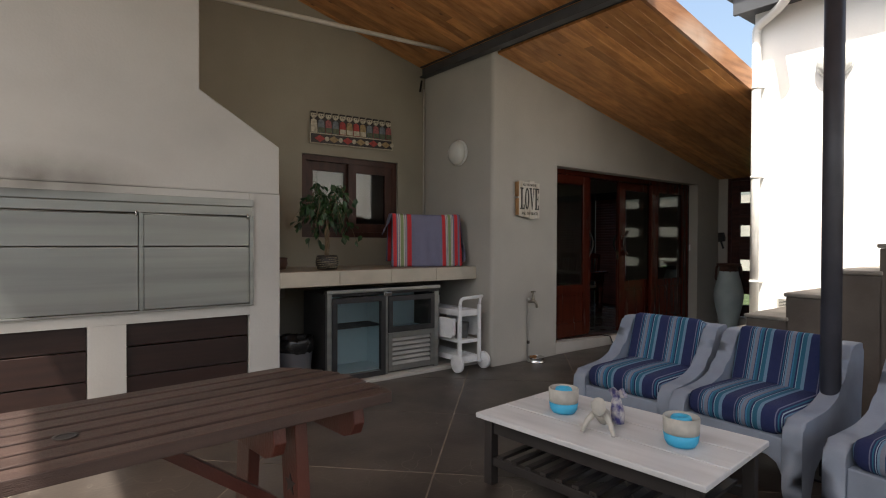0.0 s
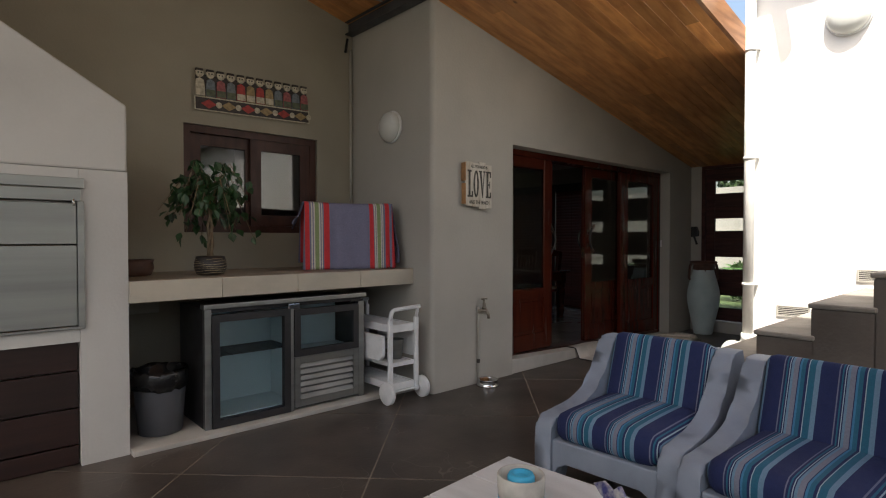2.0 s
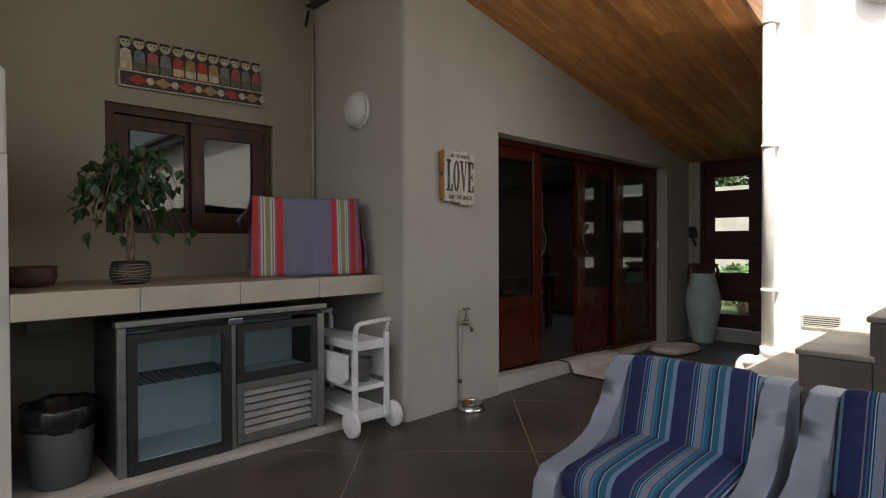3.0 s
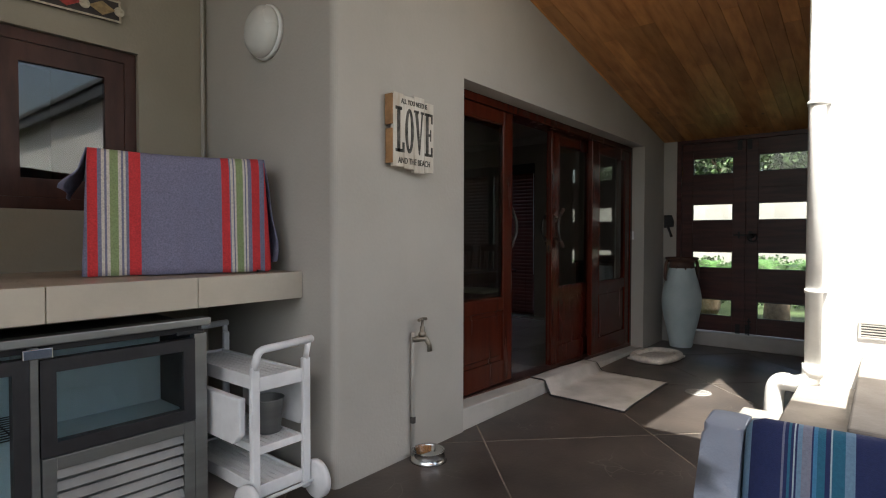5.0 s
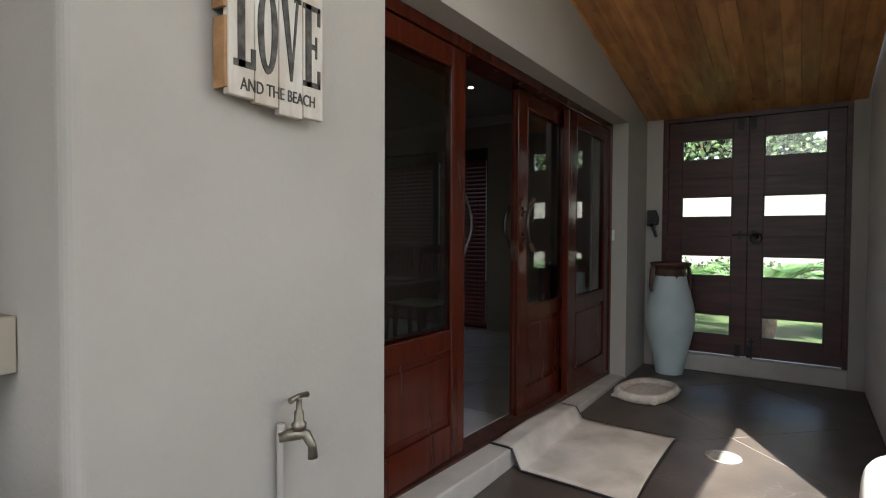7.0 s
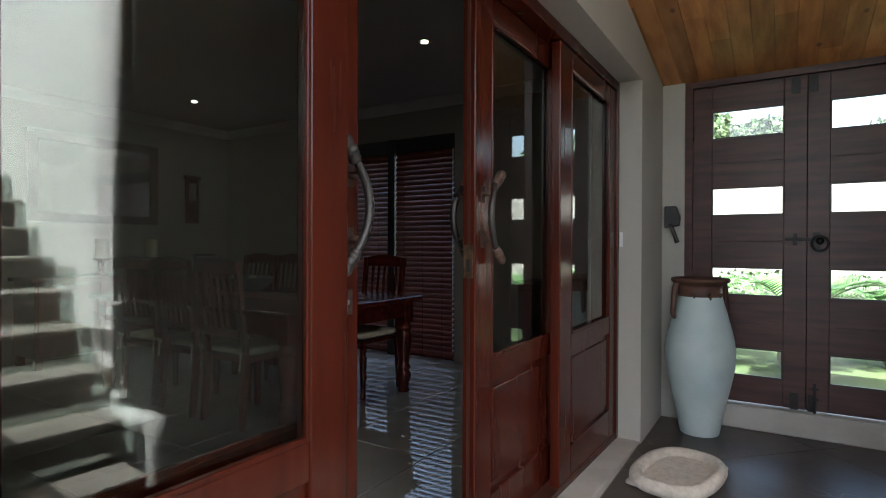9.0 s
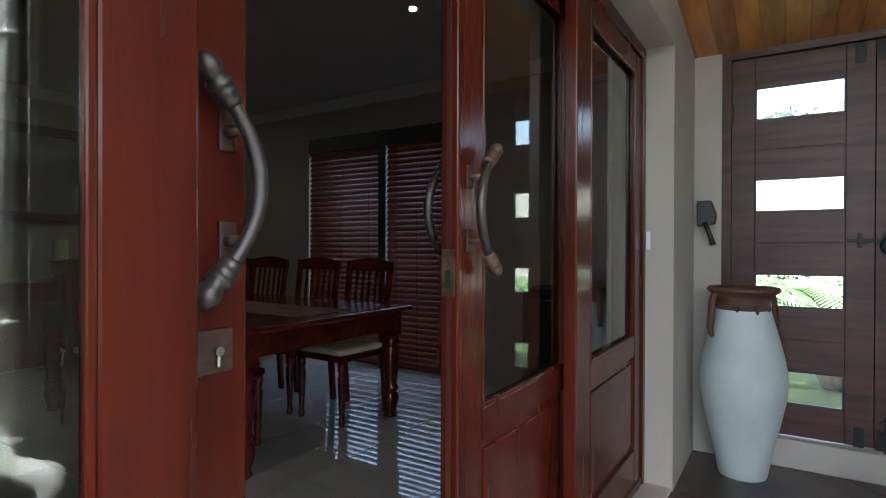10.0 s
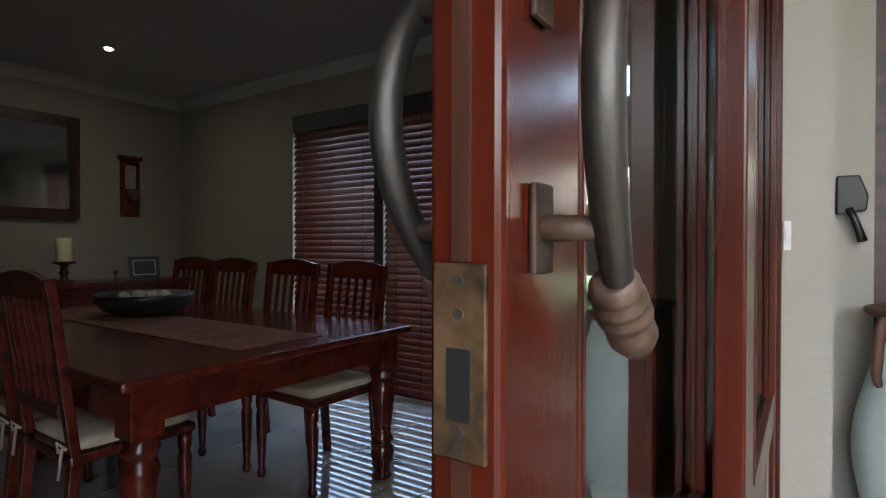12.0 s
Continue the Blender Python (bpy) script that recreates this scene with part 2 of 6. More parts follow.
def knots(m, density, color, reach=0.06):
    """Small dark oval knots scattered over boards."""
    n, l = m.node_tree.nodes, m.node_tree.links
    b = n["Principled BSDF"]
    src = b.inputs["Base Color"].links[0].from_socket
    tc, mp, vo, mr, mix = n.new("ShaderNodeTexCoord"), n.new("ShaderNodeMapping"), n.new("ShaderNodeTexVoronoi"), n.new("ShaderNodeMapRange"), n.new("ShaderNodeMix")
    mp.inputs["Scale"].default_value = (0.55, 1.0, 0.3)
    vo.inputs["Scale"].default_value = density
    mr.inputs[1].default_value, mr.inputs[2].default_value, mr.inputs[3].default_value, mr.inputs[4].default_value = reach * 0.4, reach, 0.85, 0.0
    mix.data_type = "RGBA"
    l.new(tc.outputs["Object"], mp.inputs[0])
    l.new(mp.outputs[0], vo.inputs["Vector"])
    l.new(vo.outputs["Distance"], mr.inputs[0])
    l.new(mr.outputs[0], mix.inputs[0])
    l.new(src, mix.inputs[6])
    mix.inputs[7].default_value = (*color, 1)
    l.new(mix.outputs[2], b.inputs["Base Color"])


def scuffs(m, scale, color):
    """Thin curved scuff marks, broken up by a broad noise."""
    n, l = m.node_tree.nodes, m.node_tree.links
    b = n["Principled BSDF"]
    src = b.inputs["Base Color"].links[0].from_socket
    tc, warp, add = n.new("ShaderNodeTexCoord"), n.new("ShaderNodeTexNoise"), n.new("ShaderNodeVectorMath")
    vo, line, mask, cut, mul, mix = n.new("ShaderNodeTexVoronoi"), n.new("ShaderNodeMapRange"), n.new("ShaderNodeTexNoise"), n.new("ShaderNodeMapRange"), n.new("ShaderNodeMath"), n.new("ShaderNodeMix")
    warp.inputs["Scale"].default_value = 2.5
    add.operation = "ADD"
    vo.feature = "DISTANCE_TO_EDGE"
    vo.inputs["Scale"].default_value = scale
    line.inputs[1].default_value, line.inputs[2].default_value, line.inputs[3].default_value, line.inputs[4].default_value = 0.002, 0.008, 0.55, 0.0
    mask.inputs["Scale"].default_value = 1.9
    cut.inputs[1].default_value, cut.inputs[2].default_value = 0.52, 0.62
    mul.operation = "MULTIPLY"
    mix.data_type = "RGBA"
    l.new(tc.outputs["Object"], warp.inputs[0])
    l.new(tc.outputs["Object"], add.inputs[0])
    l.new(warp.outputs["Color"], add.inputs[1])
    l.new(add.outputs[0], vo.inputs["Vector"])
    l.new(vo.outputs["Distance"], line.inputs[0])
    l.new(tc.outputs["Object"], mask.inputs[0])
    l.new(mask.outputs[0], cut.inputs[0])
    l.new(line.outputs[0], mul.inputs[0])
    l.new(cut.outputs[0], mul.inputs[1])
    l.new(mul.outputs[0], mix.inputs[0])
    l.new(src, mix.inputs[6])
    mix.inputs[7].default_value = (*color, 1)
    l.new(mix.outputs[2], b.inputs["Base Color"])


scuffs(M["slab"], 2.4, (0.20, 0.18, 0.155))
knots(M["pine"], 4.5, (0.12, 0.045, 0.018), 0.075)
stain(M["fascia"], (4.6, 2.25, 3.0), (0.5, 0.6, 0.2), (0.55, 0.50, 0.44))
stain(M["braai"], (0.05, 4.12, 1.64), (0.75, 0.5, 0.22), (0.07, 0.06, 0.05))
stain(M["steel"], (0.0, 4.10, 1.57), (0.5, 0.3, 0.07), (0.05, 0.045, 0.04))

# ---- shape helpers ----
def box(bm, a, b, bevel=0.0):
    """A box between two corners, with its edges bevelled."""
    lo, hi = [min(p, q) for p, q in zip(a, b)], [max(p, q) for p, q in zip(a, b)]
    if bevel <= 0:
        v = [bm.verts.new((x, y, z)) for x in (lo[0], hi[0]) for y in (lo[1], hi[1]) for z in (lo[2], hi[2])]
        for f in ((0, 1, 3, 2), (4, 6, 7, 5), (0, 4, 5, 1), (2, 3, 7, 6), (0, 2, 6, 4), (1, 5, 7, 3)):
            bm.faces.new([v[i] for i in f])
        return bm
    t = bmesh.new()
    box(t, lo, hi)
    bmesh.ops.bevel(t, geom=t.edges[:], offset=bevel, segments=2, profile=0.5, affect="EDGES")
    merge(bm, t)
    return bm


def merge(bm, t, m=None):
    """Moves the content of t into bm, at the pose m, and frees t."""
    made = {}
    for v in t.verts:
        made[v] = bm.verts.new(m @ v.co if m else v.co)
    for f in t.faces:
        g = bm.faces.new([made[v] for v in f.verts])
        g.smooth = f.smooth
    t.free()
    return bm


def prism(bm, outline, axis, a, b, bevel=0.0):
    """A flat outline (2D points) pushed along an axis from a to b. The outline's two numbers are the other two axes, in order."""
    t = bmesh.new()

    def at(p, q):
        c = list(p)
        c.insert("xyz".index(axis), q)
        return c
    lower = [t.verts.new(at(p, a)) for p in outline]
    upper = [t.verts.new(at(p, b)) for p in outline]
    n = len(outline)
    t.faces.new(lower)
    t.faces.new(upper)
    for i in range(n):
        t.faces.new((lower[i], lower[(i + 1) % n], upper[(i + 1) % n], upper[i]))
    bmesh.ops.recalc_face_normals(t, faces=t.faces[:])
    if bevel:
        bmesh.ops.bevel(t, geom=t.edges[:], offset=bevel, segments=2, profile=0.5, affect="EDGES")
    return merge(bm, t)


def lathe(bm, profile, centre=(0, 0, 0), seg=32, smooth=True):
    """A turned body: profile of (radius, height) round an upright axis."""
    rings = []
    for r, z in profile:
        rings.append([bm.verts.new((centre[0] + r * math.cos(2 * math.pi * i / seg), centre[1] + r * math.sin(2 * math.pi * i / seg), centre[2] + z)) for i in range(seg)])
    for p, q in zip(rings, rings[1:]):
        for i in range(seg):
            bm.faces.new((p[i], p[(i + 1) % seg], q[(i + 1) % seg], q[i])).smooth = smooth
    bm.faces.new(rings[0][::-1])
    bm.faces.new(rings[-1])
    return bm


def tube(bm, points, radius, seg=12, closed=False):
    """A round bar along points; radius is one number or one for each point."""
    pts = [Vector(p) for p in points]
    n = len(pts)
    rad = radius if isinstance(radius, (list, tuple)) else [radius] * n
    rings, side = [], None
    for i, p in enumerate(pts):
        if closed:
            d = pts[(i + 1) % n] - pts[i - 1]
        else:
            d = pts[min(i + 1, n - 1)] - pts[max(i - 1, 0)]
        d.normalize()
        if side is None:
            side = d.orthogonal().normalized()
        side = (side - d * side.dot(d)).normalized()
        up = d.cross(side)
        rings.append([bm.verts.new(p + rad[i] * (math.cos(2 * math.pi * k / seg) * side + math.sin(2 * math.pi * k / seg) * up)) for k in range(seg)])
    pairs = list(zip(rings, rings[1:]))
    if closed:
        pairs.append((rings[-1], rings[0]))
    for a, b in pairs:
        for k in range(seg):
            bm.faces.new((a[k], a[(k + 1) % seg], b[(k + 1) % seg], b[k])).smooth = True
    if not closed:
        bm.faces.new(rings[0][::-1])
        bm.faces.new(rings[-1])
    return bm


def bar(bm, a, b, w, h, up=(0, 0, 1), bevel=0.0):
    """A straight rectangular bar from a to b, w wide and h high."""
    a, b = Vector(a), Vector(b)
    d = (b - a)
    length = d.length
    d.normalize()
    side = d.cross(Vector(up)).normalized()
    top = side.cross(d)
    t = bmesh.new()
    box(t, (0, -w / 2, -h / 2), (length, w / 2, h / 2), bevel)
    m = Matrix((d, side, top)).transposed().to_4x4()
    m.translation = a
    return merge(bm, t, m)


def ring(bm, axis, a, b, u0, v0, u1, v1, w):
    """A picture frame of one piece, w wide, from a to b along an axis; u and v are the other two axes, in order."""
    outer = [(u0, v0), (u1, v0), (u1, v1), (u0, v1)]
    inner = [(u0 + w, v0 + w), (u1 - w, v0 + w), (u1 - w, v1 - w), (u0 + w, v1 - w)]

    def at(p, q):
        c = list(p)
        c.insert("xyz".index(axis), q)
        return bm.verts.new(c)
    oa, ia, ob, ib = [[at(p, q) for p in ps] for ps, q in ((outer, a), (inner, a), (outer, b), (inner, b))]
    for i in range(4):
        j = (i + 1) % 4
        bm.faces.new((oa[i], oa[j], ia[j], ia[i]))
        bm.faces.new((ob[i], ob[j], ib[j], ib[i]))
        bm.faces.new((oa[i], oa[j], ob[j], ob[i]))
        bm.faces.new((ia[i], ia[j], ib[j], ib[i]))
    return bm


def bowed(a, b, bow, n=10):
    """Points along an arc from a to b that swings out by the vector bow."""
    a, b, bow = Vector(a), Vector(b), Vector(bow)
    return [a.lerp(b, i / n) + bow * math.sin(math.pi * i / n) for i in range(n + 1)]


def mesh_of(bm, name, material):
    bmesh.ops.recalc_face_normals(bm, faces=bm.faces[:])
    me = bpy.data.meshes.new(name)
    bm.to_mesh(me)
    bm.free()
    me.materials.append(material)
    return me


def part(name, bm, material, parent=None, label=""):
    """One mesh object under a thing or a part."""
    ob = new(name, mesh_of(bm, name, material))
    if parent is not None:
        ob.parent = parent
    return tagged(ob, label) if label else ob


def thing(name, label, category, group="", at=None):
    """The empty at the base of a thing."""
    ob = new(name)
    ob.empty_display_size = 0.1
    if at is not None:
        ob.matrix_basis = at
    return tagged(ob, label, category, group)


def solid(name, bm, material, label, category, group="", at=None):
    """A thing of one mesh."""
    ob = part(name, bm, material)
    if at is not None:
        ob.matrix_basis = at
    return tagged(ob, label, category, group)


def structure(name, bm, material, label="", category=""):
    return tagged(part(name, bm, material), label, category, "", "structure")


def B(*boxes, bevel=0.0):
    bm = bmesh.new()
    for a, b in boxes:
        box(bm, a, b, bevel)
    return bm


# ---- structure ----
FRONT = 3.86            # face of the wall with the sliding doors
DOOR_L, DOOR_R, DOOR_T, SILL = 4.645, 7.74, 2.095, 0.12
CORNER_X, ALCOVE_Y = 3.67, 5.0
END_X = 8.40
WHITE_X, WHITE_Y = 5.70, 2.25
ROOM_X, ROOM_Y, ROOM_Z = 8.95, 9.2, 2.57


def ceil_right(x):
    return 3.14 - 0.198 * (x - 3.69)


def ceil_left(x):
    return 3.249 + 0.250 * (3.58 - x)


structure("ground", B(((-60, -60, -0.3), (60, 60, -0.03))), M["grass"], "flat green lawn round the house", "ground")
structure("floor_bed", B(((-4.5, -6, -0.06), (WHITE_X, 5.0, -0.002)), ((WHITE_X, WHITE_Y, -0.06), (8.6, 4.0, -0.002))), M["grout"], "pale joints of the dark patio floor", "floor")

# wall with the sliding doors, its corner softly rounded
bm = bmesh.new()
r = 0.035
arc = [(CORNER_X + r - r * math.cos(a), FRONT + r - r * math.sin(a)) for a in [i * math.pi / 12 for i in range(7)]]
prism(bm, [(CORNER_X, 5.15)] + arc + [(DOOR_L, FRONT), (DOOR_L, 4.16), (3.87, 4.16), (3.87, 5.15)], "z", 0, 3.6)
box(bm, (DOOR_L, FRONT, DOOR_T), (DOOR_R, 4.16, 3.3))
box(bm, (DOOR_R, FRONT, 0), (8.37, 4.16, 3.3))
structure("wall_doors", bm, M["plaster"], "smooth warm grey plaster wall round the sliding doors", "wall")
structure("sill", prism(bmesh.new(), [(DOOR_L, 0), (DOOR_R, 0), (DOOR_R, 0.018), (DOOR_L, 0.136)], "y", FRONT + 0.004, 4.16, 0.008), M["sill"], "pale painted screed sill under the sliding doors", "sill")
bm = bmesh.new()
for a, b in (((-4.5, ALCOVE_Y, 0), (2.168, 5.15, 5.0)), ((3.30, ALCOVE_Y, 0), (CORNER_X, 5.15, 5.0)), ((2.168, ALCOVE_Y, 0), (3.30, 5.15, 1.29)), ((2.168, ALCOVE_Y, 2.125), (3.30, 5.15, 5.0))):
    box(bm, a, b)
structure("wall_alcove", bm, M["alcove"], "tan plaster wall behind the counter", "wall")
bm = bmesh.new()
box(bm, (8.37, 3.722, 0), (8.60, 4.16, 3.0))
box(bm, (8.37, WHITE_Y, 0), (8.60, 2.355, 3.0))
box(bm, (8.37, 2.355, 2.259), (8.60, 3.722, 3.0))
structure("wall_end", bm, M["plaster"], "grey plaster wall round the garden doors", "wall")
structure("door_step", B(((8.36, 2.355, 0), (8.60, 3.722, 0.148)), bevel=0.01), M["sill"], "low pale step under the garden doors", "step")
structure("wall_passage", B(((WHITE_X + 0.202, 2.05, 0), (8.60, WHITE_Y - 0.002, 3.3))), M["white_wall"], "white plaster wall along the covered passage", "wall")
structure("wall_white", B(((WHITE_X, -9, 0), (WHITE_X + 0.2, WHITE_Y + 0.014, 3.62)), bevel=0.02), M["white_wall"], "tall sunlit white plaster wall above the stairs", "wall")
structure("eave", B(((5.52, -9, 3.50), (8.6, WHITE_Y + 0.12, 3.56)), ((5.48, -9, 3.47), (5.52, WHITE_Y + 0.12, 3.64))), M["beam"], "grey roof eave over the white wall", "eave")
structure("roof_white_house", B(((5.44, -9, 3.66), (8.8, WHITE_Y + 0.2, 3.74))), M["roof"], "dark sheet roof of the white building", "roof")
# Unseen walls, raised to keep low sky light off the patio.
structure("wall_garden_west", B(((-7.7, -9, 0), (-7.5, 9, 3.4))), M["garden_wall"], "unseen plain wall added to hold back low sky light", "wall")
structure("wall_garden_south", B(((-7.7, -9.2, 0), (6, -9, 3.0))), M["garden_wall"], "unseen plain wall added to hold back low sky light", "wall")

# timber ceilings: boards along the slope, joined in one mesh
rng = random.Random(4)


def boards(bm, x0, x1, y0, y1, height, wide, thick):
    y = y0
    while y < y1 - 0.02:
        e = min(y + wide, y1)
        x = x0 - rng.uniform(0, 1.6)
        while x < x1:
            n = x + rng.uniform(0.7, 1.9)
            a, b = max(x, x0), min(n, x1)
            if b - a > 0.05:
                g = 0.0006
                ys = [y + g, y + g + 0.002, e - g - 0.002, e - g]
                rows = []
                for px in (a + 0.001, b - 0.001):
                    h = height(px)
                    rows.append([bm.verts.new((px, q, h + d)) for q, d in zip(ys, (0.002, 0, 0, 0.002))] + [bm.verts.new((px, ys[3], h + thick)), bm.verts.new((px, ys[0], h + thick))])
                p, q = rows
                for i in range(6):
                    bm.faces.new((p[i], p[(i + 1) % 6], q[(i + 1) % 6], q[i]))
                bm.faces.new(p)
                bm.faces.new(q)
            x = n
        y = e
    return bm


structure("ceiling_passage", boards(bmesh.new(), 3.74, 8.42, WHITE_Y + 0.02, FRONT + 0.01, ceil_right, 0.105, 0.022), M["pine"], "sloping knotty pine board ceiling", "ceiling")
structure("ceiling_patio", boards(bmesh.new(), -1.91, 3.74, -4.2, ALCOVE_Y, ceil_left, 0.105, 0.022), M["pine"], "sloping pine board ceiling over the patio", "ceiling")


def sloped(bm, x0, x1, y0, y1, height, lift, thick):
    prism(bm, [(x0, height(x0) + lift), (x1, height(x1) + lift), (x1, height(x1) + lift + thick), (x0, height(x0) + lift + thick)], "y", y0, y1)
    return bm


structure("roof_passage", sloped(bmesh.new(), 3.78, 8.9, WHITE_Y + 0.035, 4.16, ceil_right, 0.024, 0.16), M["roof"], "dark roof over the passage and room", "roof")
structure("roof_patio", sloped(bmesh.new(), -1.93, 3.78, -4.2, 9.0, ceil_left, 0.024, 0.14), M["roof"], "dark roof over the patio", "roof")
bm = sloped(bmesh.new(), 3.60, 5.71, WHITE_Y, WHITE_Y + 0.032, ceil_right, -0.012, 0.205)
structure("fascia", bm, M["fascia"], "weathered pine fascia board along the roof edge", "fascia")

# room behind the sliding doors
structure("floor_room_bed", B(((3.87, 4.16, -0.06), (ROOM_X, ROOM_Y, 0.018))), M["grout"], "joints of the room's tiled floor", "floor")
structure("roof_room", B(((3.75, 4.16, 2.92), (9.4, 9.6, 3.05))), M["roof"], "flat roof over the dining room", "roof")
structure("wall_room_back", B(((3.87, ROOM_Y, 0), (ROOM_X + 0.2, ROOM_Y + 0.15, 2.9))), M["inner_wall"], "plain taupe room wall with a mirror", "wall")
structure("wall_room_left", B(((3.72, 5.15, 0), (3.87, ROOM_Y + 0.15, 2.9))), M["inner_wall"], "plain taupe room wall", "wall")
BLIND_Y0, BLIND_Y1, BLIND_T = 5.83, 7.54, 2.22
bm = B(((ROOM_X, 4.16, 0), (ROOM_X + 0.25, BLIND_Y0, 2.9)), ((ROOM_X, BLIND_Y1, 0), (ROOM_X + 0.25, ROOM_Y, 2.9)), ((ROOM_X, BLIND_Y0, BLIND_T), (ROOM_X + 0.25, BLIND_Y1, 2.9)))
structure("wall_room_window", bm, M["inner_wall"], "taupe room wall round the blinds", "wall")
structure("wall_room_front", B(((8.37, 4.16, 0), (ROOM_X, 4.30, 2.9)), ((DOOR_R + 0.002, 4.162, 0), (8.37, 4.18, 2.9)), ((3.87, 4.162, 0), (DOOR_L - 0.002, 4.18, 2.9)), ((DOOR_L, 4.162, DOOR_T + 0.01), (DOOR_R, 4.18, 2.9))), M["inner_wall"], "taupe room wall beside the doors", "wall")
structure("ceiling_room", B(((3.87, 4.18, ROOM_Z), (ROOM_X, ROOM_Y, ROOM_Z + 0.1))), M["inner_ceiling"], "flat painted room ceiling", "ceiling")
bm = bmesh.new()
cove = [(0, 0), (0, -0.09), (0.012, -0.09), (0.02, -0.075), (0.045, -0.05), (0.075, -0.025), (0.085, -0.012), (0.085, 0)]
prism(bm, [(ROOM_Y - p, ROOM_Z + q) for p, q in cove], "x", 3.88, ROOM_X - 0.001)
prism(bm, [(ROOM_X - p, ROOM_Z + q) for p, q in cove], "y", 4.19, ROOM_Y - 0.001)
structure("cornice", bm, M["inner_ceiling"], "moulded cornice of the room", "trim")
# kitchen behind the alcove window
structure("wall_kitchen", B(((-0.5, 8.0, 0), (3.72, 8.15, 2.9)), ((-0.65, 5.15, 0), (-0.5, 8.15, 2.9)), ((-0.5, 5.15, 2.7), (3.72, 8.0, 2.8)), ((-0.5, 5.15, -0.05), (3.72, 8.0, 0.0))), M["inner_wall"], "dim kitchen walls behind the window", "wall")


# ---- stairs beside the white wall ----
def stairs():
    rise, going, near = 0.178, 0.27, 4.32
    st = tagged(new("stairs"), "brown screed stairs rising beside the white wall", "stairs", "", "structure")
    for k in range(1, 11):
        y1 = 2.54 - going * (k - 1)
        x1 = 5.62 if k == 1 else WHITE_X - 0.003
        y0 = (2.29 if k == 1 else y1 - going - 0.02)
        z = rise * k
        part("riser_block", B(((near + (0.9 if k == 1 else 0), y0, 0), (x1, y1, z - 0.03)), bevel=0.008), M["stair"], st)
        part("tread", B(((near + (0.88 if k == 1 else -0.015), y0, z - 0.029), (x1, y1 + 0.012, z)), bevel=0.009), M["tread"], st, "worn pale stair tread")
    part("landing", B(((near, -3.0, 0), (WHITE_X - 0.003, 2.54 - 10 * going - 0.02, 1.78)), bevel=0.01), M["stair"], st)


stairs()


# ---- steel post and beam ----
def post_and_beam():
    p = thing("steel_post", "charcoal painted round steel post holding up the patio roof", "post")
    part("shaft", tube(bmesh.new(), [(3.34, 0.888, 0), (3.34, 0.888, 3.2)], 0.047, 24), M["pole"], p)
    bm = B(((3.24, 0.788, 0), (3.44, 0.988, 0.012)), bevel=0.003)
    part("base_plate", bm, M["pole"], p)
    b = thing("roof_beam", "grey painted steel beam under the pine ceiling", "beam")
    x, z0, z1 = 3.63, 3.135, 3.245
    part("web", B(((x - 0.006, -2.9, z0), (x + 0.006, 4.99, z1))), M["beam"], b)
    for z in (z0, z1):
        part("flange", B(((x - 0.045, -2.9, z - 0.005), (x + 0.045, 4.99, z + 0.005)), bevel=0.002), M["beam"], b)
    part("bolt_stub", tube(bmesh.new(), [(3.60, 4.97, 3.09), (3.57, 4.96, 2.96)], 0.012, 8), M["iron"], b, "short dark bracket end")
    solid("tie_pipe", tube(bmesh.new(), [(3.58, 4.40, 3.265), (2.2, 4.40, 3.21), (0.4, 4.40, 3.14)], 0.021, 12), M["pale_pipe"], "thin cream painted pipe across the alcove ceiling", "pipe")


post_and_beam()


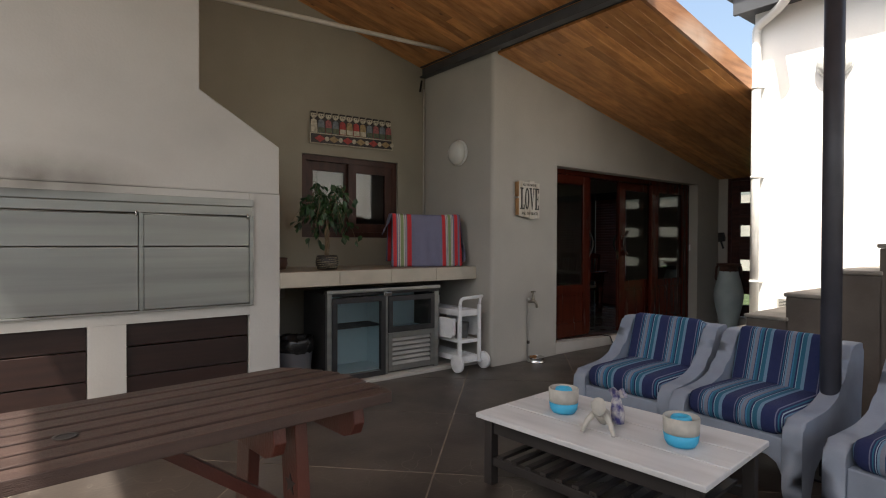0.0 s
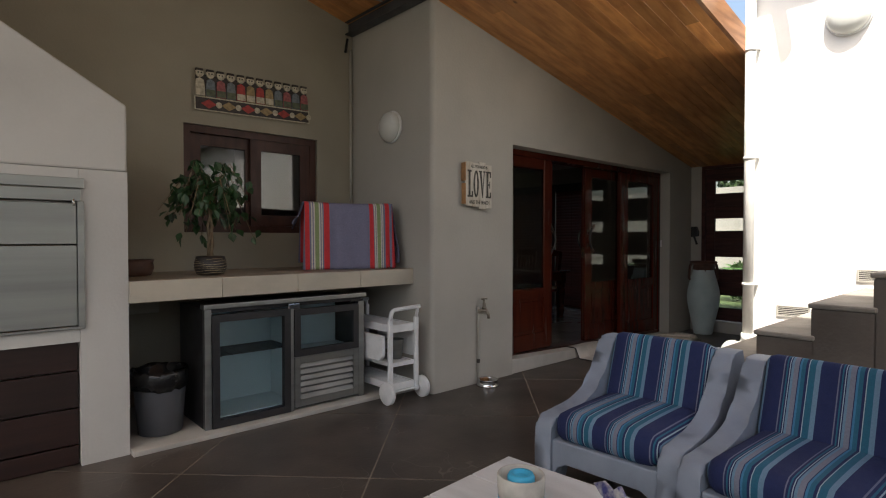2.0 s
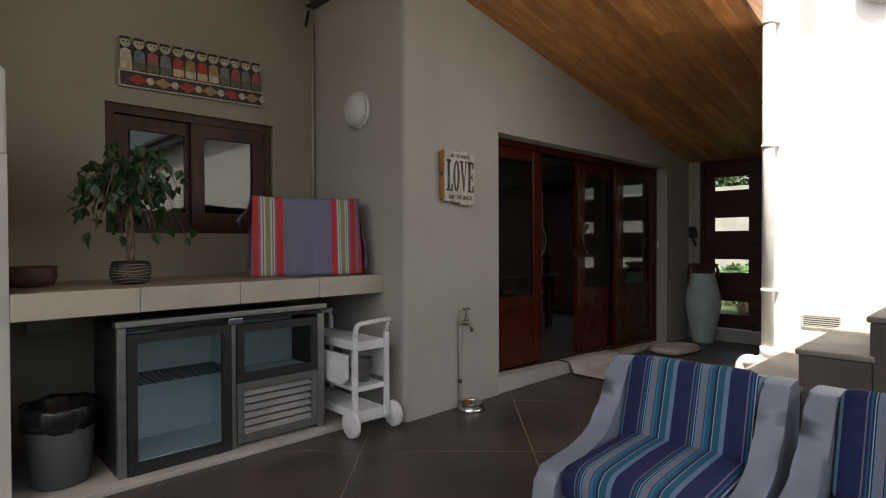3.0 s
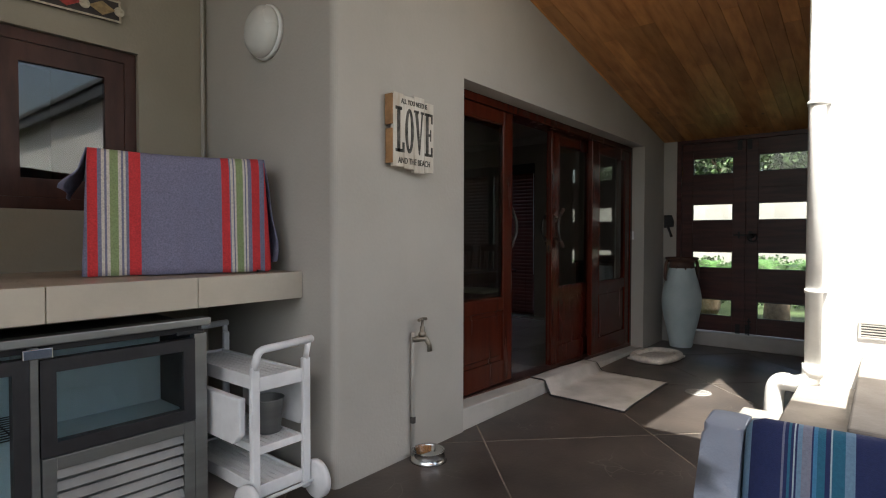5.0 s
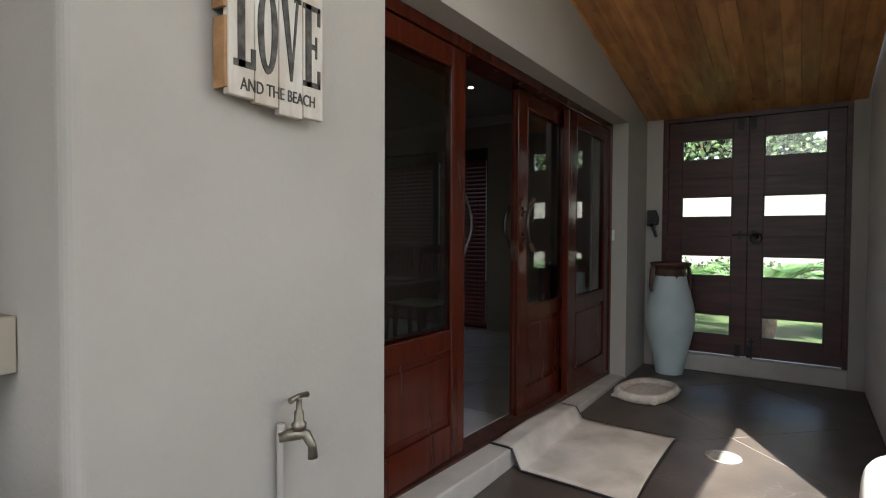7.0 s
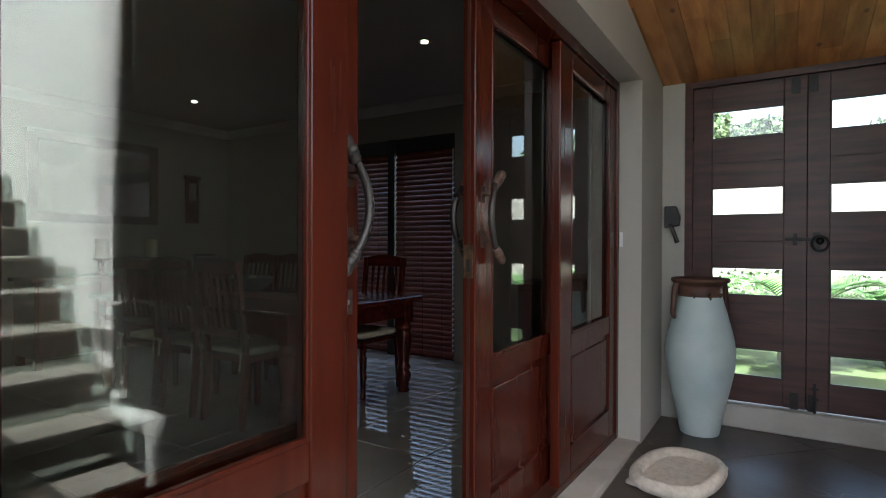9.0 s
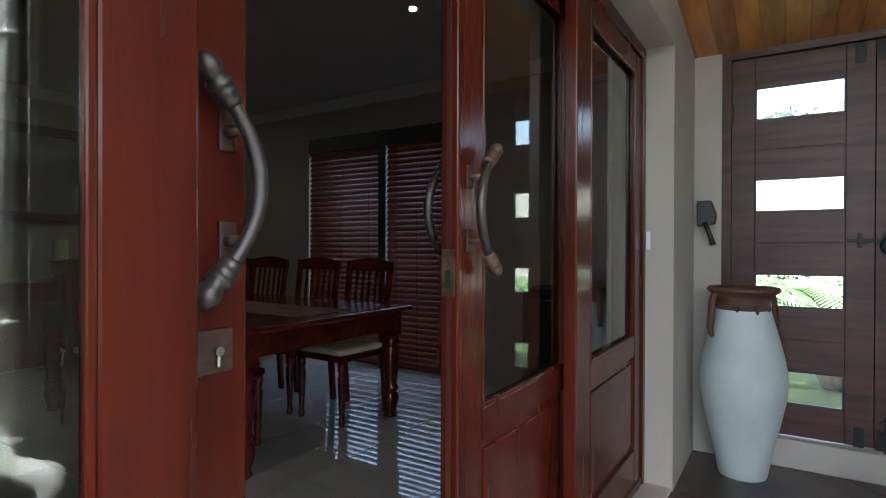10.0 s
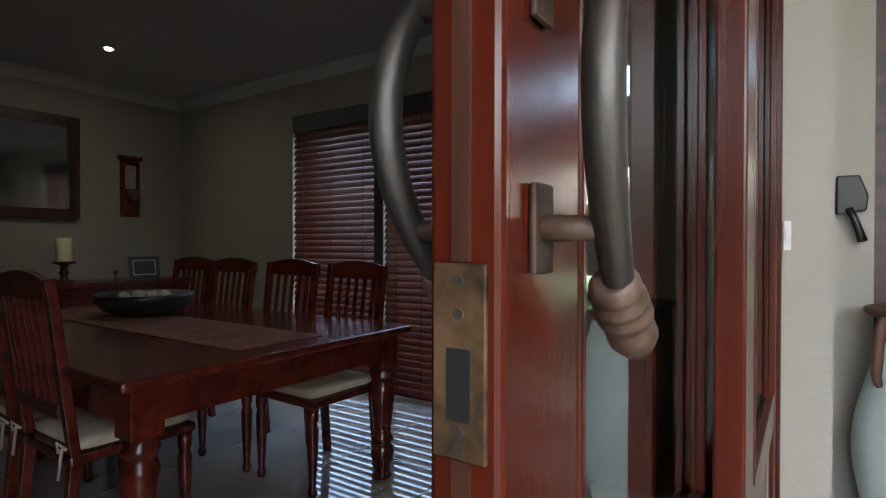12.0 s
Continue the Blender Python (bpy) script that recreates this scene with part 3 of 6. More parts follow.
# ---- built-in braai ----
def braai():
    t = thing("built_in_braai", "white plastered built-in braai with a sloping hood and steel doors", "fireplace")
    y0, y1 = 4.12, 4.995
    for nm, a, b in (("pier", (1.366, y0, 0), (1.60, y1, 1.618)), ("pier", (0.308, y0, 0), (0.53, 4.698, 0.678)), ("hearth_shelf", (-1.2, y0, 0.68), (1.364, 4.698, 0.752)), ("pier", (-1.2, y0, 0), (-0.62, 4.698, 0.678)), ("pier", (-1.2, y0, 0.754), (-0.90, 4.698, 1.618)), ("lintel", (-0.898, y0, 1.50), (1.364, 4.698, 1.618)), ("back_wall", (-1.2, 4.70, 0), (1.364, y1, 1.618))):
        part(nm, B((a, b)), M["braai"], t)
    bm = bmesh.new()
    prism(bm, [(1.60, 1.62), (1.60, 1.996), (1.003, 2.359), (1.003, 4.4), (-0.6, 4.4), (-0.6, 2.359), (-1.2, 1.996), (-1.2, 1.62)], "y", y0, y1, 0.012)
    part("hood", bm, M["braai"], t)
    fr = part("door_frame", B(((-0.90, y0 - 0.022, 1.512), (1.388, y0 - 0.002, 1.566)), ((1.356, y0 - 0.020, 0.765), (1.388, y0 - 0.002, 1.442)), ((-0.90, y0 - 0.016, 1.442), (1.372, y0 - 0.002, 1.508)), ((-0.9, y0 - 0.02, 0.752), (1.388, y0 - 0.002, 0.768)), ((0.605, y0 - 0.024, 0.768), (0.632, y0 - 0.002, 1.442)), bevel=0.003), M["steel"], t)
    for a, b in ((-0.885, 0.602), (0.635, 1.353)):
        d = part("steel_door", B(((a, y0 - 0.012, 1.211), (b, y0 + 0.004, 1.436)), ((a, y0 - 0.012, 0.772), (b, y0 + 0.004, 1.205)), bevel=0.003), M["steel"], t, "brushed steel braai door")
        part("latch", tube(bmesh.new(), [(b - 0.015, y0 - 0.03, 1.452), (b - 0.015, y0 - 0.03, 1.415)], 0.006, 8), M["chrome"], d)
        part("rail", tube(bmesh.new(), [(a, y0 - 0.016, 1.432), (b, y0 - 0.016, 1.432)], 0.004, 8), M["steel"], d)
    for a, b in ((-0.615, 0.304), (0.534, 1.360)):
        for i, (lo, hi) in enumerate(((0.004, 0.105), (0.113, 0.309), (0.317, 0.513), (0.521, 0.676))):
            part("wood_slat", B(((a, y0 + 0.035 + 0.004 * (i % 2), lo), (b, y0 + 0.058, hi)), bevel=0.004), M["slat_dark"], t, "dark stained timber slat")


braai()


# ---- alcove counter ----
def counter():
    t = thing("counter", "cream tiled counter slab across the alcove", "counter")
    part("slab", B(((1.602, 4.108, 0.872), (CORNER_X - 0.002, 4.998, 0.985))), M["counter"], t)
    for i, (a, b) in enumerate(((1.602, 2.118), (2.121, 2.637), (2.640, 3.156), (3.159, CORNER_X - 0.002))):
        part("edge_tile", B(((a, 4.092, 0.871), (b, 4.107, 0.996)), bevel=0.003), M["counter"], t)
        for j, (c, d) in enumerate(((4.108, 4.55), (4.553, 4.996))):
            part("top_tile", B(((a, c, 0.986), (b, d, 0.996)), bevel=0.002), M["counter_top"], t)
    structure("plinth", B(((1.602, 4.05, 0), (CORNER_X - 0.002, 4.998, 0.03)), bevel=0.004), M["sill"], "low pale plinth under the fridge", "plinth")


counter()


# ---- sliding doors ----
def leaf(x0, x1, y, label, stiles=(0.115, 0.115), th=0.045, z0=0.132, turn=0.0):
    d = thing("sliding_door", label, "door", "sliding door leaves")
    z1 = 2.035
    a, b = x0 + stiles[0], x1 - stiles[1]
    zb, zg, zt = z0 + 0.16, 0.735, z1 - 0.09
    part("stile", B(((x0, y, z0), (a, y + th, z1)), bevel=0.005), M["mahogany"], d)
    part("stile", B(((b, y, z0), (x1, y + th, z1)), bevel=0.005), M["mahogany"], d)
    part("top_rail", B(((a, y + 0.001, zt), (b, y + th - 0.001, z1)), bevel=0.004), M["mahogany"], d)
    part("middle_rail", B(((a, y + 0.001, zg - 0.085), (b, y + th - 0.001, zg)), bevel=0.004), M["mahogany"], d)
    part("bottom_rail", B(((a, y + 0.001, z0), (b, y + th - 0.001, zb)), bevel=0.004), M["mahogany"], d)
    bm = B(((a + 0.03, y + 0.008, zb + 0.03), (b - 0.03, y + th - 0.008, zg - 0.115)), bevel=0.006)
    box(bm, (a, y + 0.015, zb), (b, y + th - 0.015, zg - 0.085))
    part("raised_panel", bm, M["mahogany"], d)
    bm = bmesh.new()
    for p, q in (((a, y - 0.002, zg), (a + 0.012, y + 0.014, zt)), ((b - 0.012, y - 0.002, zg), (b, y + 0.014, zt)), ((a + 0.012, y - 0.002, zg), (b - 0.012, y + 0.014, zg + 0.012)), ((a + 0.012, y - 0.002, zt - 0.012), (b - 0.012, y + 0.014, zt))):
        box(bm, p, q, 0.003)
    part("bead", bm, M["mahogany"], d)
    half = (b - a) / 2
    g = part("pane", B(((-half, -0.0025, zg), (half, 0.0025, zt))), M["door_glass"], d, "large clear glass pane")
    g.matrix_basis = pose((a + b) / 2, y + th / 2, 0, 0, 0, turn)
    g.visible_shadow = False
    return d


def pull(parent, x, y, z0, z1, side, bend, out=0.060, back=0.004):
    """A bowed pewter pull in the plane of the door, with turned ends; side is -1 for the patio face."""
    zm, half = (z0 + z1) / 2, (z1 - z0) / 2
    yb = y + side * 0.040

    def bow(u):
        return x + bend * ((out + back) * (1 - u * u) - back)
    h = part("pull_handle", tube(bmesh.new(), [(bow(i / 8 - 1), yb + side * 0.010 * (1 - (i / 8 - 1) ** 2), zm + half * (i / 8 - 1)) for i in range(17)], [0.0092 + 0.0026 * math.sin(math.pi * i / 16) for i in range(17)], 16), M["pewter"], parent, "bowed pewter pull handle")
    tilt = math.degrees(math.atan(2 * (out + back) / half)) * bend
    for s in (-1, 1):
        bm = lathe(bmesh.new(), [(0.004, -0.047), (0.012, -0.044), (0.0175, -0.030), (0.0165, -0.018), (0.013, -0.010), (0.0185, -0.006), (0.0185, 0), (0.015, 0.003), (0.018, 0.007), (0.018, 0.012), (0.015, 0.016), (0.0165, 0.021), (0.0165, 0.026), (0.012, 0.032)], (0, 0, 0), 20)
        turn = tilt if s < 0 else 180 - tilt
        bmesh.ops.transform(bm, matrix=pose(bow(s), yb, zm + s * half, 0, turn, 0), verts=bm.verts[:])
        part("turned_end", bm, M["rust"] if parent is not open_left else M["pewter"], h)
        u = s * 0.60
        xm, zz = bow(u), zm + half * u
        part("mount", tube(bmesh.new(), [(xm, y, zz), (xm, yb, zz)], [0.009, 0.0075], 12), M["rust"], h, "tarnished brass mount")
        part("mount_plate", B(((xm - 0.014, y + side * 0.001, zz - 0.028), (xm + 0.014, y + side * 0.006, zz + 0.028)), bevel=0.002), M["plate"], h, "dark tarnished plate")


structure("door_frame", B(((DOOR_L + 0.002, 3.985, SILL), (DOOR_L + 0.05, 4.142, DOOR_T - 0.002)), ((DOOR_R - 0.05, 3.985, 0.02), (DOOR_R - 0.002, 4.142, DOOR_T - 0.002)), ((DOOR_L + 0.05, 3.985, 2.038), (DOOR_R - 0.05, 4.142, DOOR_T - 0.002)), bevel=0.004), M["mahogany"], "mahogany frame round the sliding doors", "door frame")
structure("door_track", prism(bmesh.new(), [(DOOR_L + 0.05, 0.1345), (DOOR_R - 0.05, 0.020), (DOOR_R - 0.05, 0.055), (DOOR_L + 0.05, 0.1395)], "y", 3.99, 4.118), M["window_wood"], "dark track on the door sill", "track")
fixed_left = leaf(4.697, 5.405, 3.995, "fixed mahogany door leaf with a large glass pane", (0.02, 0.115), z0=0.142, turn=-2.8)
open_left = leaf(4.697, 5.540, 4.083, "mahogany sliding leaf pushed open behind the fixed one", (0.09, 0.125), 0.045, 0.138, -2.8)
open_right = leaf(6.113, 6.95, 4.059, "mahogany sliding leaf standing open with pull handles", (0.123, 0.115), 0.05, 0.082)
fixed_right = leaf(6.767, 7.688, 3.995, "fixed mahogany door leaf beside the jamb", (0.15, 0.115), z0=0.058)
pull(open_left, 5.470, 4.083, 1.102, 1.362, -1, 1, 0.054)
pull(open_right, 6.19, 4.059, 1.110, 1.368, -1, -1.0, 0.058, 0.016)
pull(open_right, 6.19, 4.109, 1.110, 1.368, 1, -1.0, 0.058, 0.016)
part("lock_plate", B(((5.454, 4.075, 0.968), (5.510, 4.082, 1.03)), bevel=0.002), M["plate"], open_left, "tarnished lock plate")
part("key_cylinder", box(tube(bmesh.new(), [(5.482, 4.082, 1.0), (5.482, 4.065, 1.0)], 0.0068, 14), (5.4785, 4.066, 0.977), (5.4855, 4.076, 0.999), 0.003), M["chrome"], open_left, "chrome key cylinder")
strike = part("strike_plate", B(((6.109, 4.067, 1.027), (6.1128, 4.103, 1.141)), bevel=0.0012), M["brass"], open_right, "worn brass strike plate")
# Black patch on the plate, painting the shade inside the latch hole.
part("latch_hole", B(((6.1082, 4.077, 1.05), (6.1095, 4.093, 1.092))), M["black"], strike)
for z in (1.034, 1.044, 1.112, 1.131):
    part("screw", tube(bmesh.new(), [(6.1095, 4.085, z), (6.1080, 4.085, z)], 0.0035, 10), M["pewter"], strike)
part("edge_groove", B(((6.1105, 4.079, 0.14), (6.1135, 4.091, 1.026)), ((6.1105, 4.079, 1.142), (6.1135, 4.091, 2.03))), M["window_wood"], open_right, "worn groove in the door edge")


# ---- patio things ----
NAVY, TEAL, BLUE, LILAC, PALE = (0.014, 0.024, 0.095), (0.020, 0.125, 0.205), (0.055, 0.20, 0.36), (0.155, 0.165, 0.245), (0.36, 0.46, 0.52)
SKY_BLUE, GREY_LILAC = (0.15, 0.255, 0.37), (0.205, 0.215, 0.275)
M["stripes"] = stripe_mat("blue_striped_canvas", [(0, NAVY), (0.20, SKY_BLUE), (0.29, TEAL), (0.41, PALE), (0.425, NAVY), (0.47, TEAL), (0.545, BLUE), (0.585, NAVY), (0.60, GREY_LILAC), (0.69, SKY_BLUE), (0.735, NAVY), (0.755, PALE), (0.77, NAVY), (0.80, TEAL), (0.825, NAVY), (0.86, LILAC), (0.885, NAVY)], "Y", 0.196)
RED, GREEN, CREAM, VIOLET = (0.48, 0.03, 0.035), (0.20, 0.26, 0.12), (0.50, 0.47, 0.42), (0.155, 0.155, 0.235)
M["towel"] = stripe_mat("striped_cotton_blanket", [(0, RED), (0.05, VIOLET), (0.068, CREAM), (0.085, VIOLET), (0.095, CREAM), (0.11, GREEN), (0.155, CREAM), (0.17, VIOLET), (0.18, CREAM), (0.195, VIOLET), (0.21, RED), (0.27, VIOLET), (0.73, RED), (0.775, VIOLET), (0.785, CREAM), (0.80, VIOLET), (0.807, CREAM), (0.82, GREEN), (0.86, CREAM), (0.872, VIOLET), (0.88, CREAM), (0.892, VIOLET), (0.915, RED), (0.965, VIOLET)], "X", 0.70, weave=(0.45, 1.55))


M["fold"] = mat("violet_cotton", VIOLET, 0.9, var=0.15, scale=30, fine=240, bump=0.5)


def superbox(bm, a, b, e=0.28, seg=14, puff=0.0):
    """A soft cushion: a box with well rounded edges and a little crown."""
    c = [(p + q) / 2 for p, q in zip(a, b)]
    h = [abs(q - p) / 2 for p, q in zip(a, b)]
    t = bmesh.new()
    bmesh.ops.create_cube(t, size=2.0)
    bmesh.ops.subdivide_edges(t, edges=t.edges[:], cuts=seg, use_grid_fill=True)
    rad = e * min(h)
    for v in t.verts:
        p = [x * k for x, k in zip(v.co, h)]
        q = [max(-k + rad, min(k - rad, x)) for x, k in zip(p, h)]
        d = Vector([x - y for x, y in zip(p, q)])
        if d.length > 1e-6:
            d = d.normalized() * rad
        crown = 1 + puff * (1 - v.co.x ** 2) * (1 - v.co.y ** 2) if abs(v.co.z) > 0.9 else 1
        v.co = Vector((c[0] + q[0] + d.x, c[1] + q[1] + d.y, c[2] + (q[2] + d.z) * crown))
    for f in t.faces:
        f.smooth = True
    return merge(bm, t)


def spline(points, n=6):
    """A smooth closed-free curve through 2D points."""
    out = []
    for i in range(len(points) - 1):
        p0, p1, p2, p3 = points[max(i - 1, 0)], points[i], points[i + 1], points[min(i + 2, len(points) - 1)]
        for k in range(n):
            t = k / n
            out.append(tuple(0.5 * (2 * b + (c - a) * t + (2 * a - 5 * b + 4 * c - d) * t * t + (3 * b - a - 3 * c + d) * t ** 3) for a, b, c, d in zip(p0, p1, p2, p3)))
    out.append(points[-1])
    return out


def armchair():
    t = thing("lounge_chair", "blue-grey moulded plastic lounge chair with blue striped cushions", "armchair", "lounge chairs by the coffee table")
    prof = spline([(-0.40, 0.0), (-0.405, 0.24), (-0.395, 0.350), (-0.36, 0.385), (-0.28, 0.392), (-0.10, 0.412), (0.05, 0.475), (0.13, 0.585), (0.19, 0.680), (0.23, 0.698), (0.32, 0.700), (0.355, 0.680), (0.35, 0.53), (0.33, 0.30), (0.36, 0.0)], 4)
    outline = prof + [(0.24, 0.0), (0.21, 0.14), (0.15, 0.19), (-0.20, 0.19), (-0.27, 0.14), (-0.29, 0.0)]
    for s in (-1, 1):
        bm = bmesh.new()
        tmp = bmesh.new()
        prism(tmp, outline, "y", s * 0.256, s * 0.346)
        sel = [e for e in tmp.edges if abs(e.verts[0].co.y - e.verts[1].co.y) < 1e-5]
        bmesh.ops.bevel(tmp, geom=sel, offset=0.016, segments=3, profile=0.5, affect="EDGES")
        for f in tmp.faces:
            f.smooth = len(f.verts) <= 4
        merge(bm, tmp)
        part("side_panel", bm, M["grey_plastic"], t)
    part("seat_shell", B(((-0.33, -0.255, 0.225), (0.22, 0.255, 0.283)), bevel=0.012), M["grey_plastic"], t)
    bm = bmesh.new()
    arch = [(-0.255, 0.295), (-0.255, 0.10), (-0.225, 0.165), (-0.18, 0.19), (0.18, 0.19), (0.225, 0.165), (0.255, 0.10), (0.255, 0.295)]
    prism(bm, arch, "x", -0.395, -0.335, 0.008)
    part("front_apron", bm, M["grey_plastic"], t)
    bm = bmesh.new()
    prism(bm, [(0.16, 0.26), (0.21, 0.26), (0.335, 0.70), (0.265, 0.705)], "y", -0.255, 0.255, 0.01)
    part("back_shell", bm, M["grey_plastic"], t)
    part("seat_cushion", superbox(bmesh.new(), (-0.402, -0.252, 0.288), (0.17, 0.252, 0.432), 0.85, 12, 0.16), M["stripes"], t, "blue and teal striped seat cushion")
    bm = superbox(bmesh.new(), (-0.06, -0.252, 0), (0.05, 0.252, 0.371), 0.7, 12, 0.0)
    bmesh.ops.transform(bm, matrix=pose(0.125, 0, 0.375, 0, 19, 0), verts=bm.verts[:])
    part("back_cushion", bm, M["stripes"], t, "blue and teal striped back cushion")
    return t


first = armchair()
first.matrix_basis = pose(3.345, 1.918, 0, 0, 0, 2)
copy_thing(first, pose(3.30, 1.185, 0, 0, 0, -3))
copy_thing(first, pose(3.08, 0.335, 0, 0, 0, -8))


def coffee_table():
    t = thing("coffee_table", "low coffee table with limewashed boards and a dark slatted shelf", "coffee table", at=pose(2.211, 1.446, 0, 0, 0, 4.5))
    L, W, H = 0.58, 0.343, 0.364
    for i, (a, b) in enumerate(((-W, -0.116), (-0.112, 0.110), (0.114, W))):
        part("board", B(((a, -L, H - 0.026), (b, L, H)), bevel=0.005), M["lime"], t, "limewashed table board")
    for sx in (-1, 1):
        for sy in (-1, 1):
            x, y = sx * (W - 0.055), sy * (L - 0.06)
            part("leg", B(((x - 0.026, y - 0.026, 0), (x + 0.026, y + 0.026, H - 0.027)), bevel=0.003), M["table_dark"], t)
    for sx in (-1, 1):
        part("apron", B(((sx * (W - 0.055) - 0.012, -L + 0.087, H - 0.10), (sx * (W - 0.055) + 0.012, L - 0.087, H - 0.027)), bevel=0.003), M["table_dark"], t)
        part("shelf_rail", B(((sx * (W - 0.055) - 0.015, -L + 0.087, 0.10), (sx * (W - 0.055) + 0.015, L - 0.087, 0.145)), bevel=0.003), M["table_dark"], t)
    for i in range(11):
        y = -L + 0.135 + i * 0.089
        part("shelf_slat", B(((-W + 0.04, y - 0.018, 0.147), (W - 0.04, y + 0.018, 0.163)), bevel=0.002), M["table_dark"], t)


coffee_table()
M["pot_grey"] = mat("grey_cement_pot", (0.50, 0.485, 0.44), 0.8, var=0.1, scale=20, bump=0.3)
M["pot_blue"] = mat("turquoise_dip", (0.05, 0.42, 0.68), 0.5, var=0.05, scale=20, bump=0.2)


def candle_pot(at):
    t = thing("candle_pot", "grey cement pot dipped in turquoise with a blue candle", "candle pot", "candle pots on the coffee table", at)
    wall = [(0.030, 0.0), (0.046, 0.004), (0.054, 0.018), (0.058, 0.045)]
    part("dipped_base", lathe(bmesh.new(), wall, seg=28), M["pot_blue"], t, "turquoise dipped base")
    part("pot_wall", lathe(bmesh.new(), [(0.057, 0.0452), (0.059, 0.07), (0.0595, 0.098), (0.057, 0.101), (0.053, 0.099), (0.052, 0.06), (0.02, 0.055)], seg=28), M["pot_grey"], t)
    part("candle", lathe(bmesh.new(), [(0.030, 0.056), (0.034, 0.060), (0.034, 0.094), (0.030, 0.101), (0.020, 0.101), (0.016, 0.094)], seg=24), M["pot_blue"], t, "turquoise candle")


candle_pot(pose(2.187, 1.72, 0.364) @ Matrix.Scale(1.28, 4))
candle_pot(pose(2.232, 1.108, 0.364) @ Matrix.Scale(1.28, 4))


def figurine():
    bm = bmesh.new()
    tube(bm, [(0.045, 0, 0.022), (0.02, 0, 0.045), (-0.02, 0, 0.062), (-0.045, 0, 0.072)], [0.022, 0.028, 0.024, 0.016], 12)
    lathe(bm, [(0.004, -0.034), (0.020, -0.024), (0.026, -0.004), (0.025, 0.012), (0.016, 0.026), (0.003, 0.031)], (-0.058, 0, 0.098), 14)
    for s in (-1, 1):
        tube(bm, [(-0.035, s * 0.016, 0.070), (-0.055, s * 0.040, 0.040), (-0.075, s * 0.055, 0.004)], [0.011, 0.010, 0.007], 8)
    return solid("figurine", bm, M["pot_grey"], "small grey clay figurine leaning on its arms", "figurine", at=pose(2.132, 1.446, 0.364, 0, 0, 25) @ Matrix.Scale(1.3, 4))


figurine()
M["tail"] = mat("navy_mosaic_glaze", (0.03, 0.03, 0.16), 0.35, var=0.1, scale=40, fine=90, second=(0.55, 0.53, 0.5))
bm = tube(bmesh.new(), [(0, 0, 0.012), (0.004, 0, 0.05), (0.01, 0, 0.085), (0.006, 0, 0.11)], [0.020, 0.024, 0.018, 0.012], 12)
prism(bm, [(-0.045, 0.112), (-0.02, 0.138), (0.0, 0.12), (0.03, 0.128), (0.055, 0.115), (0.03, 0.098), (0.0, 0.10)], "y", -0.006, 0.006, 0.002)
solid("figurine_tail", bm, M["tail"], "navy mosaic glazed clay fish tail", "figurine", at=pose(2.217, 1.414, 0.364, 0, 0, 70) @ Matrix.Scale(1.4, 4))


def star(cx, cz, r):
    return [(cx + (r if i % 2 == 0 else r * 0.42) * math.sin(i * math.pi / 5), cz + (r if i % 2 == 0 else r * 0.42) * math.cos(i * math.pi / 5)) for i in range(10)]


def picnic_table():
    t = thing("picnic_table", "brown stained slatted timber patio table", "table", at=pose(0.945, 1.41, 0, 0, 0, 5.2))
    n, w, gap, x0 = 7, 0.0665, 0.0170, -1.85
    ends = [(-0.010, 0.0), (0.0, 0.004), (0.004, 0.006), (0.006, 0.004), (0.003, -0.02), (-0.022, -0.06), (-0.065, -0.13)]
    for i in range(n):
        a = i * (w + gap)
        bm = bmesh.new()
        prism(bm, [(x0, a), (ends[i][0], a), (ends[i][1], a + w), (x0, a + w)], "z", 0.714, 0.75, 0.003)
        part("plank", bm, M["picnic"], t, "brown stained table plank")
    for x in (-0.13, -0.40, -1.5):
        bm = bmesh.new()
        prism(bm, [(0.02, 0.712), (0.012, 0.665), (0.03, 0.628), (0.075, 0.612), (0.50, 0.612), (0.545, 0.628), (0.56, 0.665), (0.55, 0.712)], "x", x - 0.02, x + 0.02, 0.004)
        part("bearer", bm, M["picnic_red"], t, "red stained cross bearer")
    for x in (-0.30, -1.35):
        for a, b in ((0.13, 0.06), (0.44, 0.51)):
            part("leg", bar(bmesh.new(), (x, b, 0.0), (x, a, 0.70), 0.042, 0.10, (0, 1, 0), 0.004), M["picnic_red"], t, "red stained table leg")
        # Flat black star on the leg paints the shade of a cut-out.
        bm = bmesh.new()
        prism(bm, star(0.105, 0.50, 0.034), "x", x - 0.0235, x - 0.0215)
        part("star_cutout", bm, M["black"], t, "black star plate for a shaded cut-out")
    part("stretcher", B(((-1.35, 0.265, 0.30), (-0.30, 0.305, 0.38)), bevel=0.004), M["picnic_red"], t)
    for s, x in ((1, -0.30), (-1, -1.35)):
        part("brace", bar(bmesh.new(), (x, 0.285, 0.38), (x - s * 0.42, 0.285, 0.70), 0.036, 0.06, (0, 1, 0), 0.003), M["picnic_red"], t)
    # Raised black disc stands in for the shade of the umbrella hole.
    part("umbrella_hole", lathe(bmesh.new(), [(0.022, 0.7505), (0.028, 0.752), (0.029, 0.7535), (0.021, 0.753), (0.019, 0.751)], (-0.88, 0.215, 0), 20), M["black"], t, "raised black disc for the shaded umbrella hole")

picnic_table()


# ---- alcove things ----
M["louvre"] = mat("grey_louvre_steel", (0.24, 0.235, 0.225), 0.5, metal=0.6, var=0.1, bump=0.05)


